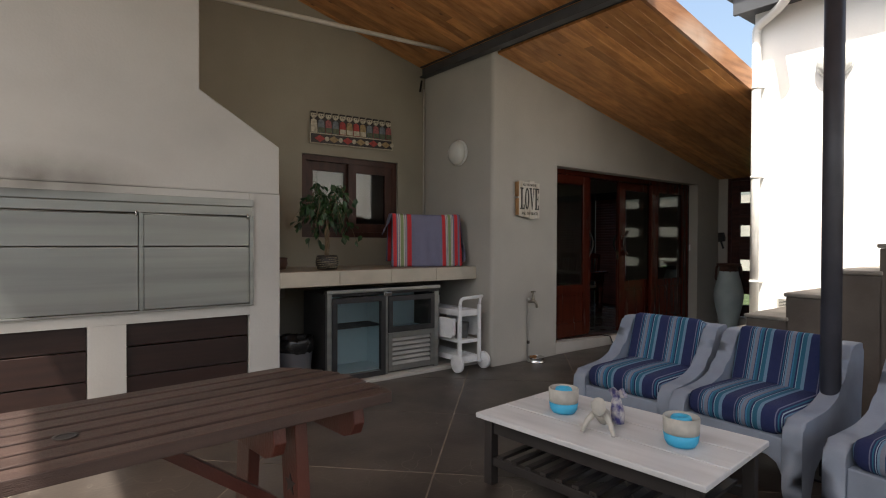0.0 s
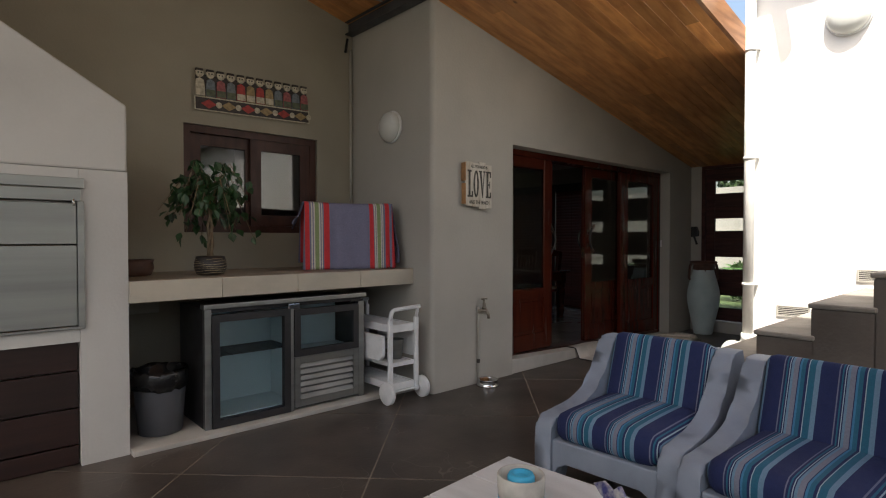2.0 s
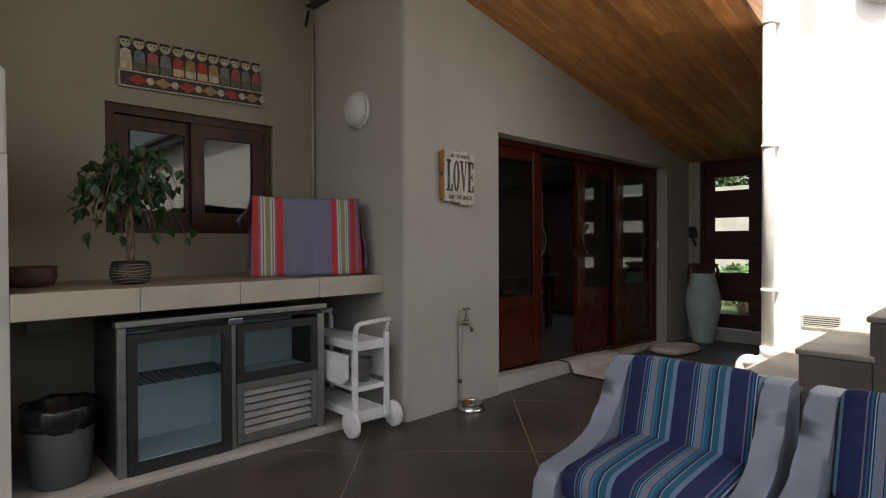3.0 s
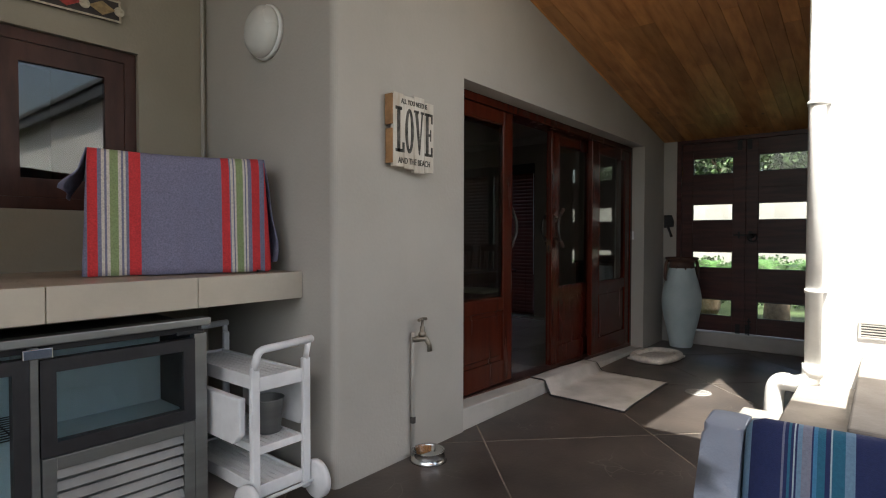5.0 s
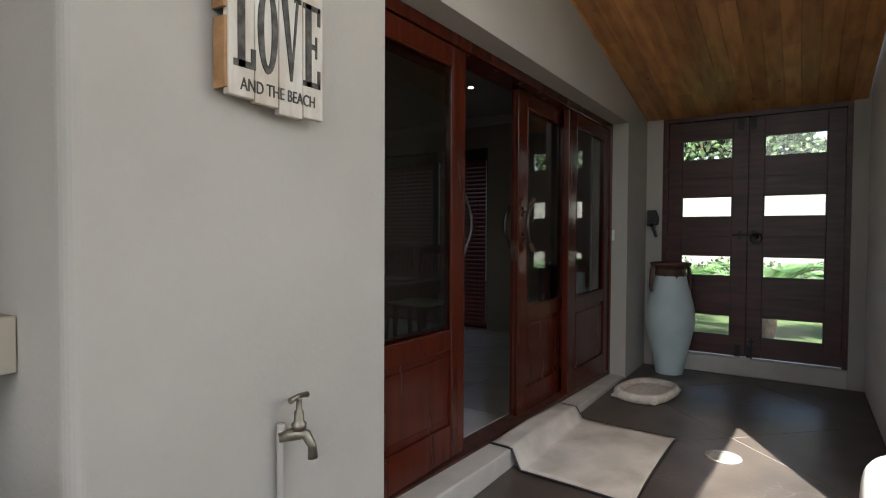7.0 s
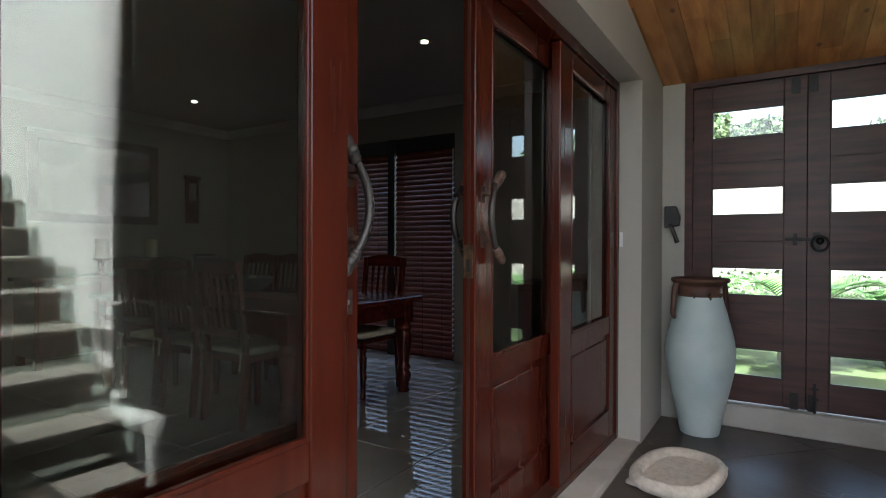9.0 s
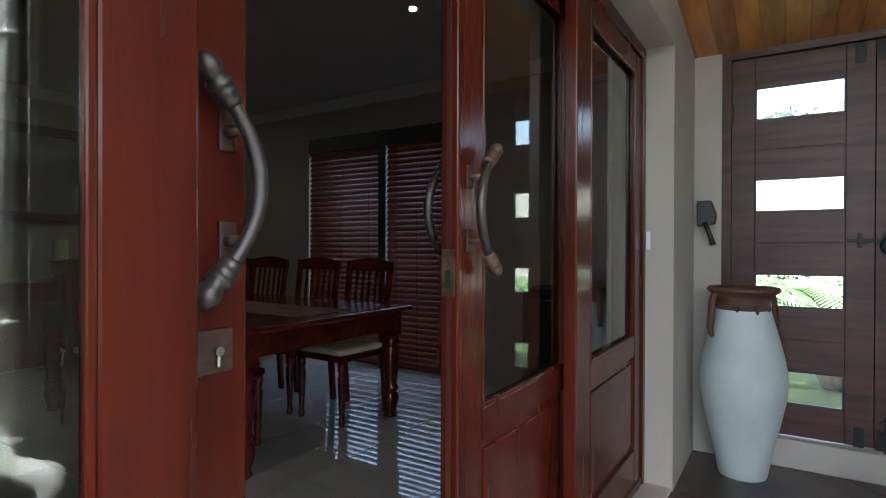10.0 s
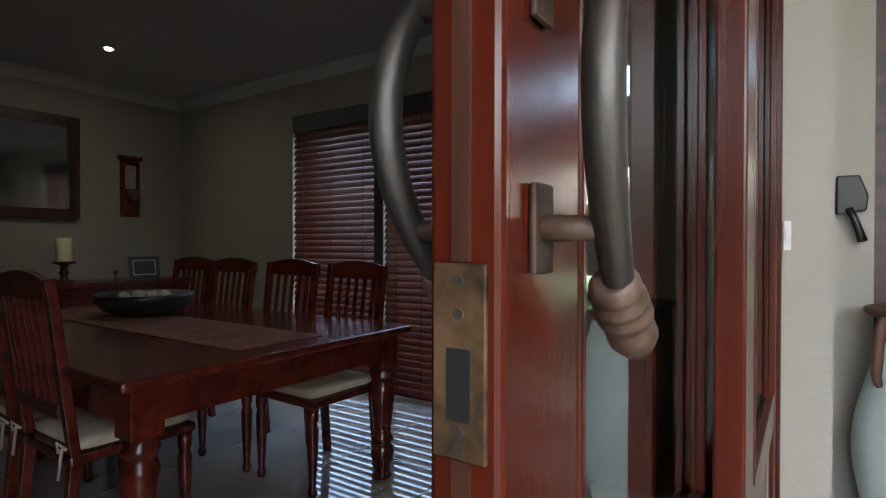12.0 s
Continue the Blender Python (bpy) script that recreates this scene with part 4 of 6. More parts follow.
def fridge():
    t = thing("bar_fridge", "stainless steel under-counter bar fridge with glass doors", "fridge")
    x0, x1, y0, y1, z0, z1 = 2.02, 3.21, 4.12, 4.62, 0.032, 0.795
    xm = 2.642
    part("cabinet", B(((x0, y0 + 0.05, z0), (x0 + 0.02, y1, z1)), ((x1 - 0.02, y0 + 0.05, z0), (x1, y1, z1)), ((x0 + 0.02, y1 - 0.02, z0), (x1 - 0.02, y1, z1)), ((x0 + 0.02, y0 + 0.05, z0), (x1 - 0.02, y1 - 0.02, z0 + 0.05)), ((x0 + 0.02, y0 + 0.05, z1 - 0.03), (x1 - 0.02, y1 - 0.02, z1)), bevel=0.003), M["fridge_trim"], t)
    part("top_lip", B(((x0 - 0.01, y0 - 0.01, z1 + 0.001), (x1 + 0.01, y0 + 0.06, z1 + 0.032)), bevel=0.004), M["steel"], t, "brushed steel top edge")
    part("liner", B(((x0 + 0.021, y0 + 0.40, z0 + 0.051), (xm, y0 + 0.42, z1 - 0.031)), ((x0 + 0.021, y0 + 0.052, z0 + 0.051), (x0 + 0.03, y0 + 0.40, z1 - 0.031)), ((xm - 0.01, y0 + 0.052, z0 + 0.051), (xm, y0 + 0.40, z1 - 0.031)), ((xm + 0.01, y0 + 0.40, 0.40), (x1 - 0.022, y0 + 0.42, z1 - 0.031)), ((xm + 0.01, y0 + 0.052, 0.40), (x1 - 0.022, y0 + 0.40, 0.41)), ((x0 + 0.03, y0 + 0.052, z0 + 0.051), (xm - 0.01, y0 + 0.40, z0 + 0.058))), M["fridge_in"], t, "pale fridge lining")
    for z in (0.48,):
        bm = bmesh.new()
        for k in range(11):
            tube(bm, [(x0 + 0.032, y0 + 0.07 + k * 0.03, z), (xm - 0.012, y0 + 0.07 + k * 0.03, z)], 0.0028, 6)
        for k in range(8):
            xx = x0 + 0.05 + k * 0.072
            tube(bm, [(xx, y0 + 0.06, z - 0.004), (xx, y0 + 0.385, z - 0.004)], 0.0025, 6)
        part("wire_shelf", bm, M["fridge_trim"], t)
    part("fan_unit", B(((x0 + 0.28, y0 + 0.12, 0.69), (x0 + 0.52, y0 + 0.34, 0.745)), bevel=0.01), M["white_plastic"], t)

    def glazed(name, a, b, c, d, fw):
        g = part(name, ring(bmesh.new(), "y", y0, y0 + 0.045, a, c, b, d, fw), M["fridge_trim"], t, "dark framed glass fridge door")
        p = part("pane", B(((a + fw, y0 + 0.018, c + fw), (b - fw, y0 + 0.024, d - fw))), M["glass"], g)
        p.visible_shadow = False
        return g
    glazed("glass_door", x0 + 0.045, xm - 0.045, z0 + 0.002, z1 - 0.04, 0.046)
    glazed("glass_drawer", xm - 0.015, x1 - 0.054, 0.41, z1 - 0.05, 0.046)
    part("mullion", B(((xm - 0.043, y0 + 0.006, z0), (xm - 0.017, y0 + 0.045, z1 - 0.005)), bevel=0.003), M["steel"], t)
    part("hinge_side", B(((x0, y0 + 0.008, z0), (x0 + 0.043, y0 + 0.049, z1 - 0.002)), bevel=0.003), M["steel"], t)
    part("right_post", B(((x1 - 0.053, y0 + 0.008, z0), (x1, y0 + 0.049, z1 - 0.032)), bevel=0.003), M["steel"], t)
    part("lock_plate", B(((xm - 0.065, y0 - 0.008, z1 - 0.043), (xm + 0.02, y0 - 0.0005, z1 - 0.008)), bevel=0.003), M["chrome"], t, "small chrome lock plate")
    part("hinge", B(((x1 - 0.13, y0 - 0.006, z1 - 0.029), (x1 - 0.02, y0 + 0.006, z1 - 0.016)), bevel=0.002), M["black"], t)
    gr = part("grille", B(((xm - 0.012, y0 + 0.004, z0 + 0.02), (xm + 0.03, y0 + 0.04, 0.404)), ((x1 - 0.10, y0 + 0.004, z0 + 0.02), (x1 - 0.056, y0 + 0.04, 0.404)), ((xm + 0.03, y0 + 0.004, z0 + 0.02), (x1 - 0.10, y0 + 0.04, z0 + 0.075)), ((xm + 0.03, y0 + 0.004, 0.358), (x1 - 0.10, y0 + 0.04, 0.404)), ((xm + 0.03, y0 + 0.036, z0 + 0.075), (x1 - 0.10, y0 + 0.04, 0.358)), bevel=0.002), M["steel"], t, "brushed steel ventilation grille")
    for i in range(6):
        z = 0.118 + i * 0.044
        part("louvre", bar(bmesh.new(), (xm + 0.03, y0 + 0.016, z), (x1 - 0.10, y0 + 0.016, z), 0.006, 0.033, (0, 0.5, 1), 0.001), M["louvre"], gr)


fridge()


def trolley():
    t = thing("serving_trolley", "white plastic serving trolley on two wheels", "trolley")
    x0, x1, y0, y1 = 3.29, 3.54, 3.90, 4.57
    for x in (x0, x1):
        part("leg", B(((x - 0.019, y0 - 0.013, 0.06), (x + 0.019, y0 + 0.013, 0.66)), bevel=0.006), M["white_plastic"], t)
        part("leg", B(((x - 0.016, y1 - 0.012, 0.0), (x + 0.016, y1 + 0.012, 0.70)), bevel=0.006), M["white_plastic"], t)
    for z, d in ((0.60, 0.05), (0.30, 0.022), (0.135, 0.045)):
        tr = part("tray", B(((x0 + 0.018, y0, z - d), (x1 - 0.018, y0 + 0.012, z + 0.012)), ((x0 + 0.018, y1 - 0.012, z - d), (x1 - 0.018, y1, z + 0.012)), ((x0 + 0.017, y0 + 0.012, z - d), (x0 + 0.029, y1 - 0.012, z + 0.012)), ((x1 - 0.029, y0 + 0.012, z - d), (x1 - 0.017, y1 - 0.012, z + 0.012)), bevel=0.003), M["white_plastic"], t)
        for k in range(7):
            a = x0 + 0.030 + k * 0.0273
            part("tray_slat", B(((a, y0 + 0.012, z - 0.008), (a + 0.0245, y1 - 0.012, z + 0.002)), bevel=0.002), M["white_plastic"], tr)
    for y, s in ((y0, -1), (y1, 1)):
        pts = [(x0, y, 0.65)] + bowed((x0 + 0.004, y + s * 0.005, 0.69), (x0 + 0.05, y + s * 0.02, 0.735), (-0.012, 0, 0.012), 4) + [(x1 + 0.02, y + s * 0.02, 0.745)]
        part("push_bar", tube(bmesh.new(), pts, 0.017, 12), M["white_plastic"], t)
        part("bar_stay", tube(bmesh.new(), [(x1, y, 0.65), (x1 + 0.004, y + s * 0.018, 0.74)], 0.013, 10), M["white_plastic"], t)
    for x, s in ((x0, -1), (x1, 1)):
        a, b = (x - 0.052, x - 0.020) if s < 0 else (x + 0.020, x + 0.046)
        bm = bmesh.new()
        prism(bm, [(3.93, 0.53), (4.45, 0.53), (4.45, 0.36), (4.41, 0.325), (3.98, 0.325), (3.93, 0.37)], "x", a, b, 0.008)
        part("side_box", bm, M["white_plastic"], t, "hanging white side box")
        bm = lathe(bmesh.new(), [(0.012, -0.020), (0.02, -0.018), (0.078, -0.016), (0.088, -0.012), (0.088, 0.012), (0.078, 0.016), (0.074, 0.010), (0.02, 0.010), (0.012, 0.018)], seg=28)
        bmesh.ops.transform(bm, matrix=pose(x + s * 0.042, y0 - 0.02, 0.088, 0, 90, 0), verts=bm.verts[:])
        part("wheel", bm, M["white_plastic"], t, "round white plastic wheel")
    part("axle", tube(bmesh.new(), [(x0 - 0.05, y0 - 0.02, 0.088), (x1 + 0.05, y0 - 0.02, 0.088)], 0.008, 8), M["white_plastic"], t)
    t.matrix_basis = Matrix.Diagonal((1, 1, 0.96, 1))
    solid("ice_bucket", lathe(bmesh.new(), [(0.045, 0.292), (0.055, 0.294), (0.068, 0.44), (0.072, 0.445), (0.066, 0.443), (0.053, 0.300)], (3.455, 4.06, 0), 24), M["steel"], "brushed steel ice bucket on the trolley", "bucket")


trolley()


def bin_thing():
    t = thing("waste_bin", "grey plastic waste bin with a black liner", "bin", at=pose(1.815, 4.33, 0.031) @ Matrix.Scale(1.2, 4))
    part("bucket", lathe(bmesh.new(), [(0.09, 0.0), (0.105, 0.004), (0.128, 0.29), (0.131, 0.30), (0.125, 0.30), (0.102, 0.01)], seg=28), M["bin"], t)
    bm = bmesh.new()
    rg = random.Random(3)
    prof = [(0.134, 0.235), (0.140, 0.28), (0.139, 0.315), (0.131, 0.335), (0.118, 0.32), (0.11, 0.22)]
    lathe(bm, prof, seg=30)
    for v in bm.verts:
        v.co += Vector((rg.uniform(-1, 1), rg.uniform(-1, 1), rg.uniform(-1, 1))) * 0.007
    part("liner", bm, M["black_bag"], t, "crumpled black bin liner")


bin_thing()
solid("wall_box", B(((1.75, 4.965, 0.70), (1.98, 4.996, 0.84)), bevel=0.006), M["plaster"], "grey electrical box under the counter", "electrical box")


def fig_tree():
    t = thing("potted_fig", "potted weeping fig with dark green leaves in a ribbed pot", "plant", at=pose(2.16, 4.42, 0.997) @ Matrix.Scale(1.17, 4))
    pot = part("pot", lathe(bmesh.new(), [(0.055, 0.0), (0.075, 0.004), (0.088, 0.04), (0.088, 0.07), (0.078, 0.105), (0.070, 0.108), (0.068, 0.09)], seg=28), M["table_dark"], t, "dark ribbed clay pot")
    for k in range(7):
        z = 0.012 + 0.013 * k
        rr = 0.078 + 0.011 * math.sin(math.pi * (k + 0.6) / 7.5)
        part("pale_band", tube(bmesh.new(), [(rr * math.cos(a), rr * math.sin(a), z + 0.004 * math.sin(3 * a + k)) for a in [i * math.pi / 12 for i in range(24)]], 0.0009, 6, True), M["candle"], pot)
    rg = random.Random(11)
    bm = bmesh.new()
    tips = []
    for s in range(3):
        a = s * 2.1
        tube(bm, [(0.012 * math.cos(a), 0.012 * math.sin(a), 0.09), (0.012 * math.cos(a + 1.5), 0.012 * math.sin(a + 1.5), 0.18), (0.015 * math.cos(a + 3), 0.015 * math.sin(a + 3), 0.28), (0.03 * math.cos(a), 0.03 * math.sin(a), 0.46)], [0.011, 0.010, 0.009, 0.007], 8)
    part("trunk", bm, M["bark"], t, "pale twisted trunk")
    bm = bmesh.new()
    for k in range(30):
        a = rg.uniform(0, 2 * math.pi)
        z = rg.uniform(0.38, 0.56)
        rad = rg.uniform(0.10, 0.28)
        top = Vector((0.5 * rad * math.cos(a), 0.5 * rad * math.sin(a), z + rg.uniform(0.05, 0.13)))
        end = Vector((rad * math.cos(a), rad * math.sin(a), z - rg.uniform(0.0, 0.22)))
        pts = [Vector((0.02 * math.cos(a), 0.02 * math.sin(a), z - 0.04)), top, end]
        tube(bm, pts, [0.004, 0.003, 0.0015], 5)
        tips.append(pts)
    tagged(part("twigs", bm, M["bark"], t, "thin pale arching twigs"), kind="stuff")
    bm = bmesh.new()
    for pts in tips:
        for k in range(rg.randint(9, 13)):
            u = rg.uniform(0.15, 1.0)
            p = pts[0].lerp(pts[1], u * 2) if u < 0.5 else pts[1].lerp(pts[2], u * 2 - 1)
            p = p + Vector((rg.gauss(0, 0.022), rg.gauss(0, 0.022), rg.gauss(0, 0.018)))
            ln, wd = rg.uniform(0.05, 0.078), rg.uniform(0.017, 0.026)
            m = Matrix.Translation(p) @ Euler((rg.uniform(0.2, 1.5), rg.uniform(-0.5, 0.5), rg.uniform(0, 6.28))).to_matrix().to_4x4()
            q = [(0, 0, 0), (wd * 0.8, -ln * 0.3, 0.004), (wd, -ln * 0.55, 0.002), (0, -ln, -0.012), (-wd, -ln * 0.55, 0.002), (-wd * 0.8, -ln * 0.3, 0.004), (0, -ln * 0.5, -0.006)]
            v = [bm.verts.new(m @ Vector(c)) for c in q]
            for i in range(6):
                bm.faces.new((v[i], v[(i + 1) % 6], v[6]))
    tagged(part("foliage", bm, M["leaf"], t, "many small pointed dark leaves"), kind="stuff")


fig_tree()


def blanket():
    """A striped blanket hung over a hidden drying stand on the counter."""
    t = thing("striped_blanket", "violet cotton blanket with red and green stripes draped over a stand", "blanket", at=pose(2.865, 4.415, 0.997, 0, 0, -20))
    w, top = 0.70, 0.535
    bm = bmesh.new()
    nx = 48
    rows = []
    path = spline([(0.0, 0.004), (0.012, 0.22), (0.022, 0.42), (0.035, 0.50), (0.07, top), (0.20, top), (0.235, 0.50), (0.25, 0.42), (0.26, 0.05)], 5)
    for j, (y, z) in enumerate(path):
        row = []
        for i in range(nx + 1):
            u = i / nx
            low = max(0, (top - z) / top)
            wave = 0.012 * low * math.sin(u * 17 + 1.0) + 0.007 * low * math.sin(u * 43) + 0.02 * low * max(0, u - 0.82) * math.sin(u * 60)
            flare = (u - 0.4) * 0.05 * low
            sag = -0.010 * math.sin(math.pi * u) * (1 - low) + 0.012 * (u > 0.9) * low * math.sin(u * 70)
            row.append(bm.verts.new((w * u + flare, y - wave if j < len(path) / 2 else y + wave, max(0.003, z + sag))))
        rows.append(row)
    for p, q in zip(rows, rows[1:]):
        for i in range(nx):
            bm.faces.new((p[i], p[i + 1], q[i + 1], q[i])).smooth = True
    cloth = part("cloth", bm, M["towel"], t)
    cloth.modifiers.new("thickness", "SOLIDIFY").thickness = 0.006
    for s, x in ((-1, 0.0), (1, w)):
        bm = bmesh.new()
        rows = []
        for j in range(11):
            v = j / 10
            rows.append([bm.verts.new((x + s * (0.004 + (0.06 + 0.03 * math.sin(2.5 * v + s) + 0.012 * math.sin(9 * v + k)) * v * (1 - 0.3 * k / 6)), 0.035 + 0.18 * k / 6 + 0.02 * math.sin(5 * v + k), top - 0.005 - (0.17 + 0.31 * (s > 0)) * v - 0.04 * v * k / 6)) for k in range(7)])
        for p, q in zip(rows, rows[1:]):
            for i in range(6):
                bm.faces.new((p[i], p[i + 1], q[i + 1], q[i])).smooth = True
        f = part("side_fold", bm, M["fold"], t, "loose hanging blanket fold")
        f.modifiers.new("thickness", "SOLIDIFY").thickness = 0.006
    for a, b in (((0.02, 0.06, 0.0), (0.04, 0.20, 0.515)), ((w - 0.04, 0.06, 0.0), (w - 0.02, 0.20, 0.515)), ((0.04, 0.06, 0.495), (w - 0.04, 0.20, 0.515))):
        part("stand", B((a, b)), M["black"], t, "dark stand under the blanket")

blanket()
bm = lathe(bmesh.new(), [(0.07, 0.0), (0.10, 0.005), (0.118, 0.05), (0.112, 0.085), (0.118, 0.105), (0.110, 0.103), (0.10, 0.06), (0.08, 0.02)], (1.735, 4.60, 0.997), 28)
solid("clay_bowl", bm, M["terracotta"], "dark reddish clay bowl on the counter", "bowl")


def alcove_window():
    t = tagged(new("window_1"), "dark stained timber sliding window above the counter", "window", "", "structure")
    x0, x1, z0, z1, y = 2.17, 3.298, 1.292, 2.123, 5.03
    part("window_frame", ring(bmesh.new(), "y", y, y + 0.08, x0, z0, x1, z1, 0.055), M["window_wood"], t)
    xm = (x0 + x1) / 2
    for a, b, yy in ((x0 + 0.056, xm + 0.03, y + 0.045), (xm - 0.03, x1 - 0.056, y + 0.008)):
        s = part("sash", ring(bmesh.new(), "y", yy, yy + 0.035, a, z0 + 0.056, b, z1 - 0.056, 0.09), M["window_wood"], t)
        p = part("pane", B(((a + 0.088, yy + 0.014, z0 + 0.144), (b - 0.088, yy + 0.019, z1 - 0.144))), M["glass"], s)
        p.visible_shadow = False


alcove_window()


# ---- wall things ----
def bulkhead(at, size):
    t = thing("wall_lamp", "round opal glass bulkhead lamp, switched off", "wall lamp", "round wall lamps", at)
    part("base_ring", lathe(bmesh.new(), [(size, 0), (size * 1.02, 0.01), (size * 1.0, 0.022), (size * 0.95, 0.024)], seg=36), M["white_plastic"], t)
    part("shade", lathe(bmesh.new(), [(size * 0.96, 0.02), (size * 0.95, 0.04), (size * 0.85, 0.065), (size * 0.6, 0.085), (size * 0.3, 0.094), (0.004, 0.097)], seg=36), M["opal"], t, "domed opal glass shade")


bulkhead(pose(CORNER_X - 0.001, 4.372, 2.195, 0, -90, 0), 0.135)
bulkhead(pose(WHITE_X - 0.001, 1.58, 2.86, 0, -90, 0), 0.145)


def text_mesh(body, size, loc, rot, material, parent, name, extrude=0.0012, squash=1.0):
    c = bpy.data.curves.new(name, "FONT")
    c.body, c.size, c.extrude, c.align_x, c.align_y = body, size, extrude, "CENTER", "CENTER"
    ob = new(name + "_curve", c)
    bpy.context.view_layer.update()
    dg = bpy.context.evaluated_depsgraph_get()
    me = bpy.data.meshes.new_from_object(ob.evaluated_get(dg))
    bpy.data.objects.remove(ob)
    bpy.data.curves.remove(c)
    me.transform(pose(*loc, *rot) @ Matrix.Diagonal((squash, 1, 1, 1)))
    me.materials.clear()
    me.materials.append(material)
    out = new(name, me)
    if parent is not None:
        out.parent = parent
    return out


M["sign_white"] = mat("chipped_white_paint", (0.62, 0.60, 0.54), 0.8, var=0.14, scale=14, fine=70, bump=0.35, stretch=(1, 1, 0.4), second=(0.44, 0.38, 0.30), per_object=0.05)
M["sign_edge"] = mat("raw_pine_edge", (0.40, 0.22, 0.10), 0.8, var=0.2, scale=12, bump=0.3)
M["ink"] = mat("worn_black_lettering", (0.035, 0.033, 0.03), 0.8, var=0.2, scale=30, fine=90, bump=0.2, second=(0.12, 0.115, 0.10))


def love_sign():
    t = thing("wooden_sign", "white painted plank sign with black lettering", "sign")
    y = FRONT
    part("batten", B(((4.05, y - 0.030, 1.80), (4.35, y - 0.001, 1.84)), ((4.05, y - 0.030, 1.56), (4.35, y - 0.001, 1.60)), bevel=0.003), M["sign_edge"], t, "raw pine batten")
    for i, (a, b, lo, hi) in enumerate(((4.045, 4.122, 1.515, 1.880), (4.124, 4.200, 1.508, 1.874), (4.202, 4.285, 1.493, 1.885), (4.287, 4.362, 1.500, 1.868))):
        part("plank", B(((a, y - 0.052, lo), (b, y - 0.031, hi)), bevel=0.003), M["sign_white"], t, "chipped white painted plank")
    part("raw_edge", B(((4.036, y - 0.050, 1.53), (4.0445, y - 0.004, 1.70)), ((4.034, y - 0.050, 1.72), (4.0445, y - 0.002, 1.87)), bevel=0.002), M["sign_edge"], t, "raw pine edge")
    f = y - 0.0535
    text_mesh("ALL YOU NEED IS", 0.036, (4.203, f, 1.842), (90, 0, 0), M["ink"], t, "lettering", squash=0.72)
    text_mesh("AND THE BEACH", 0.044, (4.205, f, 1.545), (90, 0, 0), M["ink"], t, "lettering", squash=0.74)
    # tall condensed serif capitals
    z0, z1 = 1.587, 1.812
    h = z1 - z0
    bm = bmesh.new()

    def q(a, b, c, d):
        box(bm, (a, f - 0.0015, c), (b, f + 0.0015, d))
    q(4.072, 4.093, z0, z1), q(4.060, 4.106, z1 - 0.016, z1), q(4.060, 4.125, z0, z0 + 0.016), q(4.111, 4.125, z0 + 0.016, z0 + 0.05)
    n = 28
    for i in range(n):
        a0, a1 = 2 * math.pi * i / n, 2 * math.pi * (i + 1) / n

        def ring(a, rx, rz):
            return (4.164 + rx * math.cos(a), (z0 + z1) / 2 + rz * math.sin(a))
        prism(bm, [ring(a0, 0.032, h / 2), ring(a1, 0.032, h / 2), ring(a1, 0.013, h / 2 - 0.02), ring(a0, 0.013, h / 2 - 0.02)], "y", f - 0.0015, f + 0.0015)
    prism(bm, [(4.207, z1), (4.228, z1), (4.246, z0 + 0.06), (4.240, z0)], "y", f - 0.0015, f + 0.0015)
    prism(bm, [(4.262, z1), (4.270, z1), (4.246, z0), (4.2405, z0)], "y", f - 0.0015, f + 0.0015)
    q(4.199, 4.236, z1 - 0.012, z1), q(4.254, 4.278, z1 - 0.012, z1)
    q(4.295, 4.316, z0, z1), q(4.286, 4.350, z1 - 0.014, z1), q(4.286, 4.350, z0, z0 + 0.014), q(4.316, 4.338, (z0 + z1) / 2 - 0.007, (z0 + z1) / 2 + 0.007), q(4.340, 4.350, z1 - 0.05, z1), q(4.340, 4.350, z0, z0 + 0.05), q(4.332, 4.338, (z0 + z1) / 2 - 0.03, (z0 + z1) / 2 + 0.03)
    part("lettering", bm, M["ink"], t)
    t.matrix_basis = pose(0.089, 0, 0) @ Matrix.Diagonal((0.967, 1, 1, 1))


love_sign()


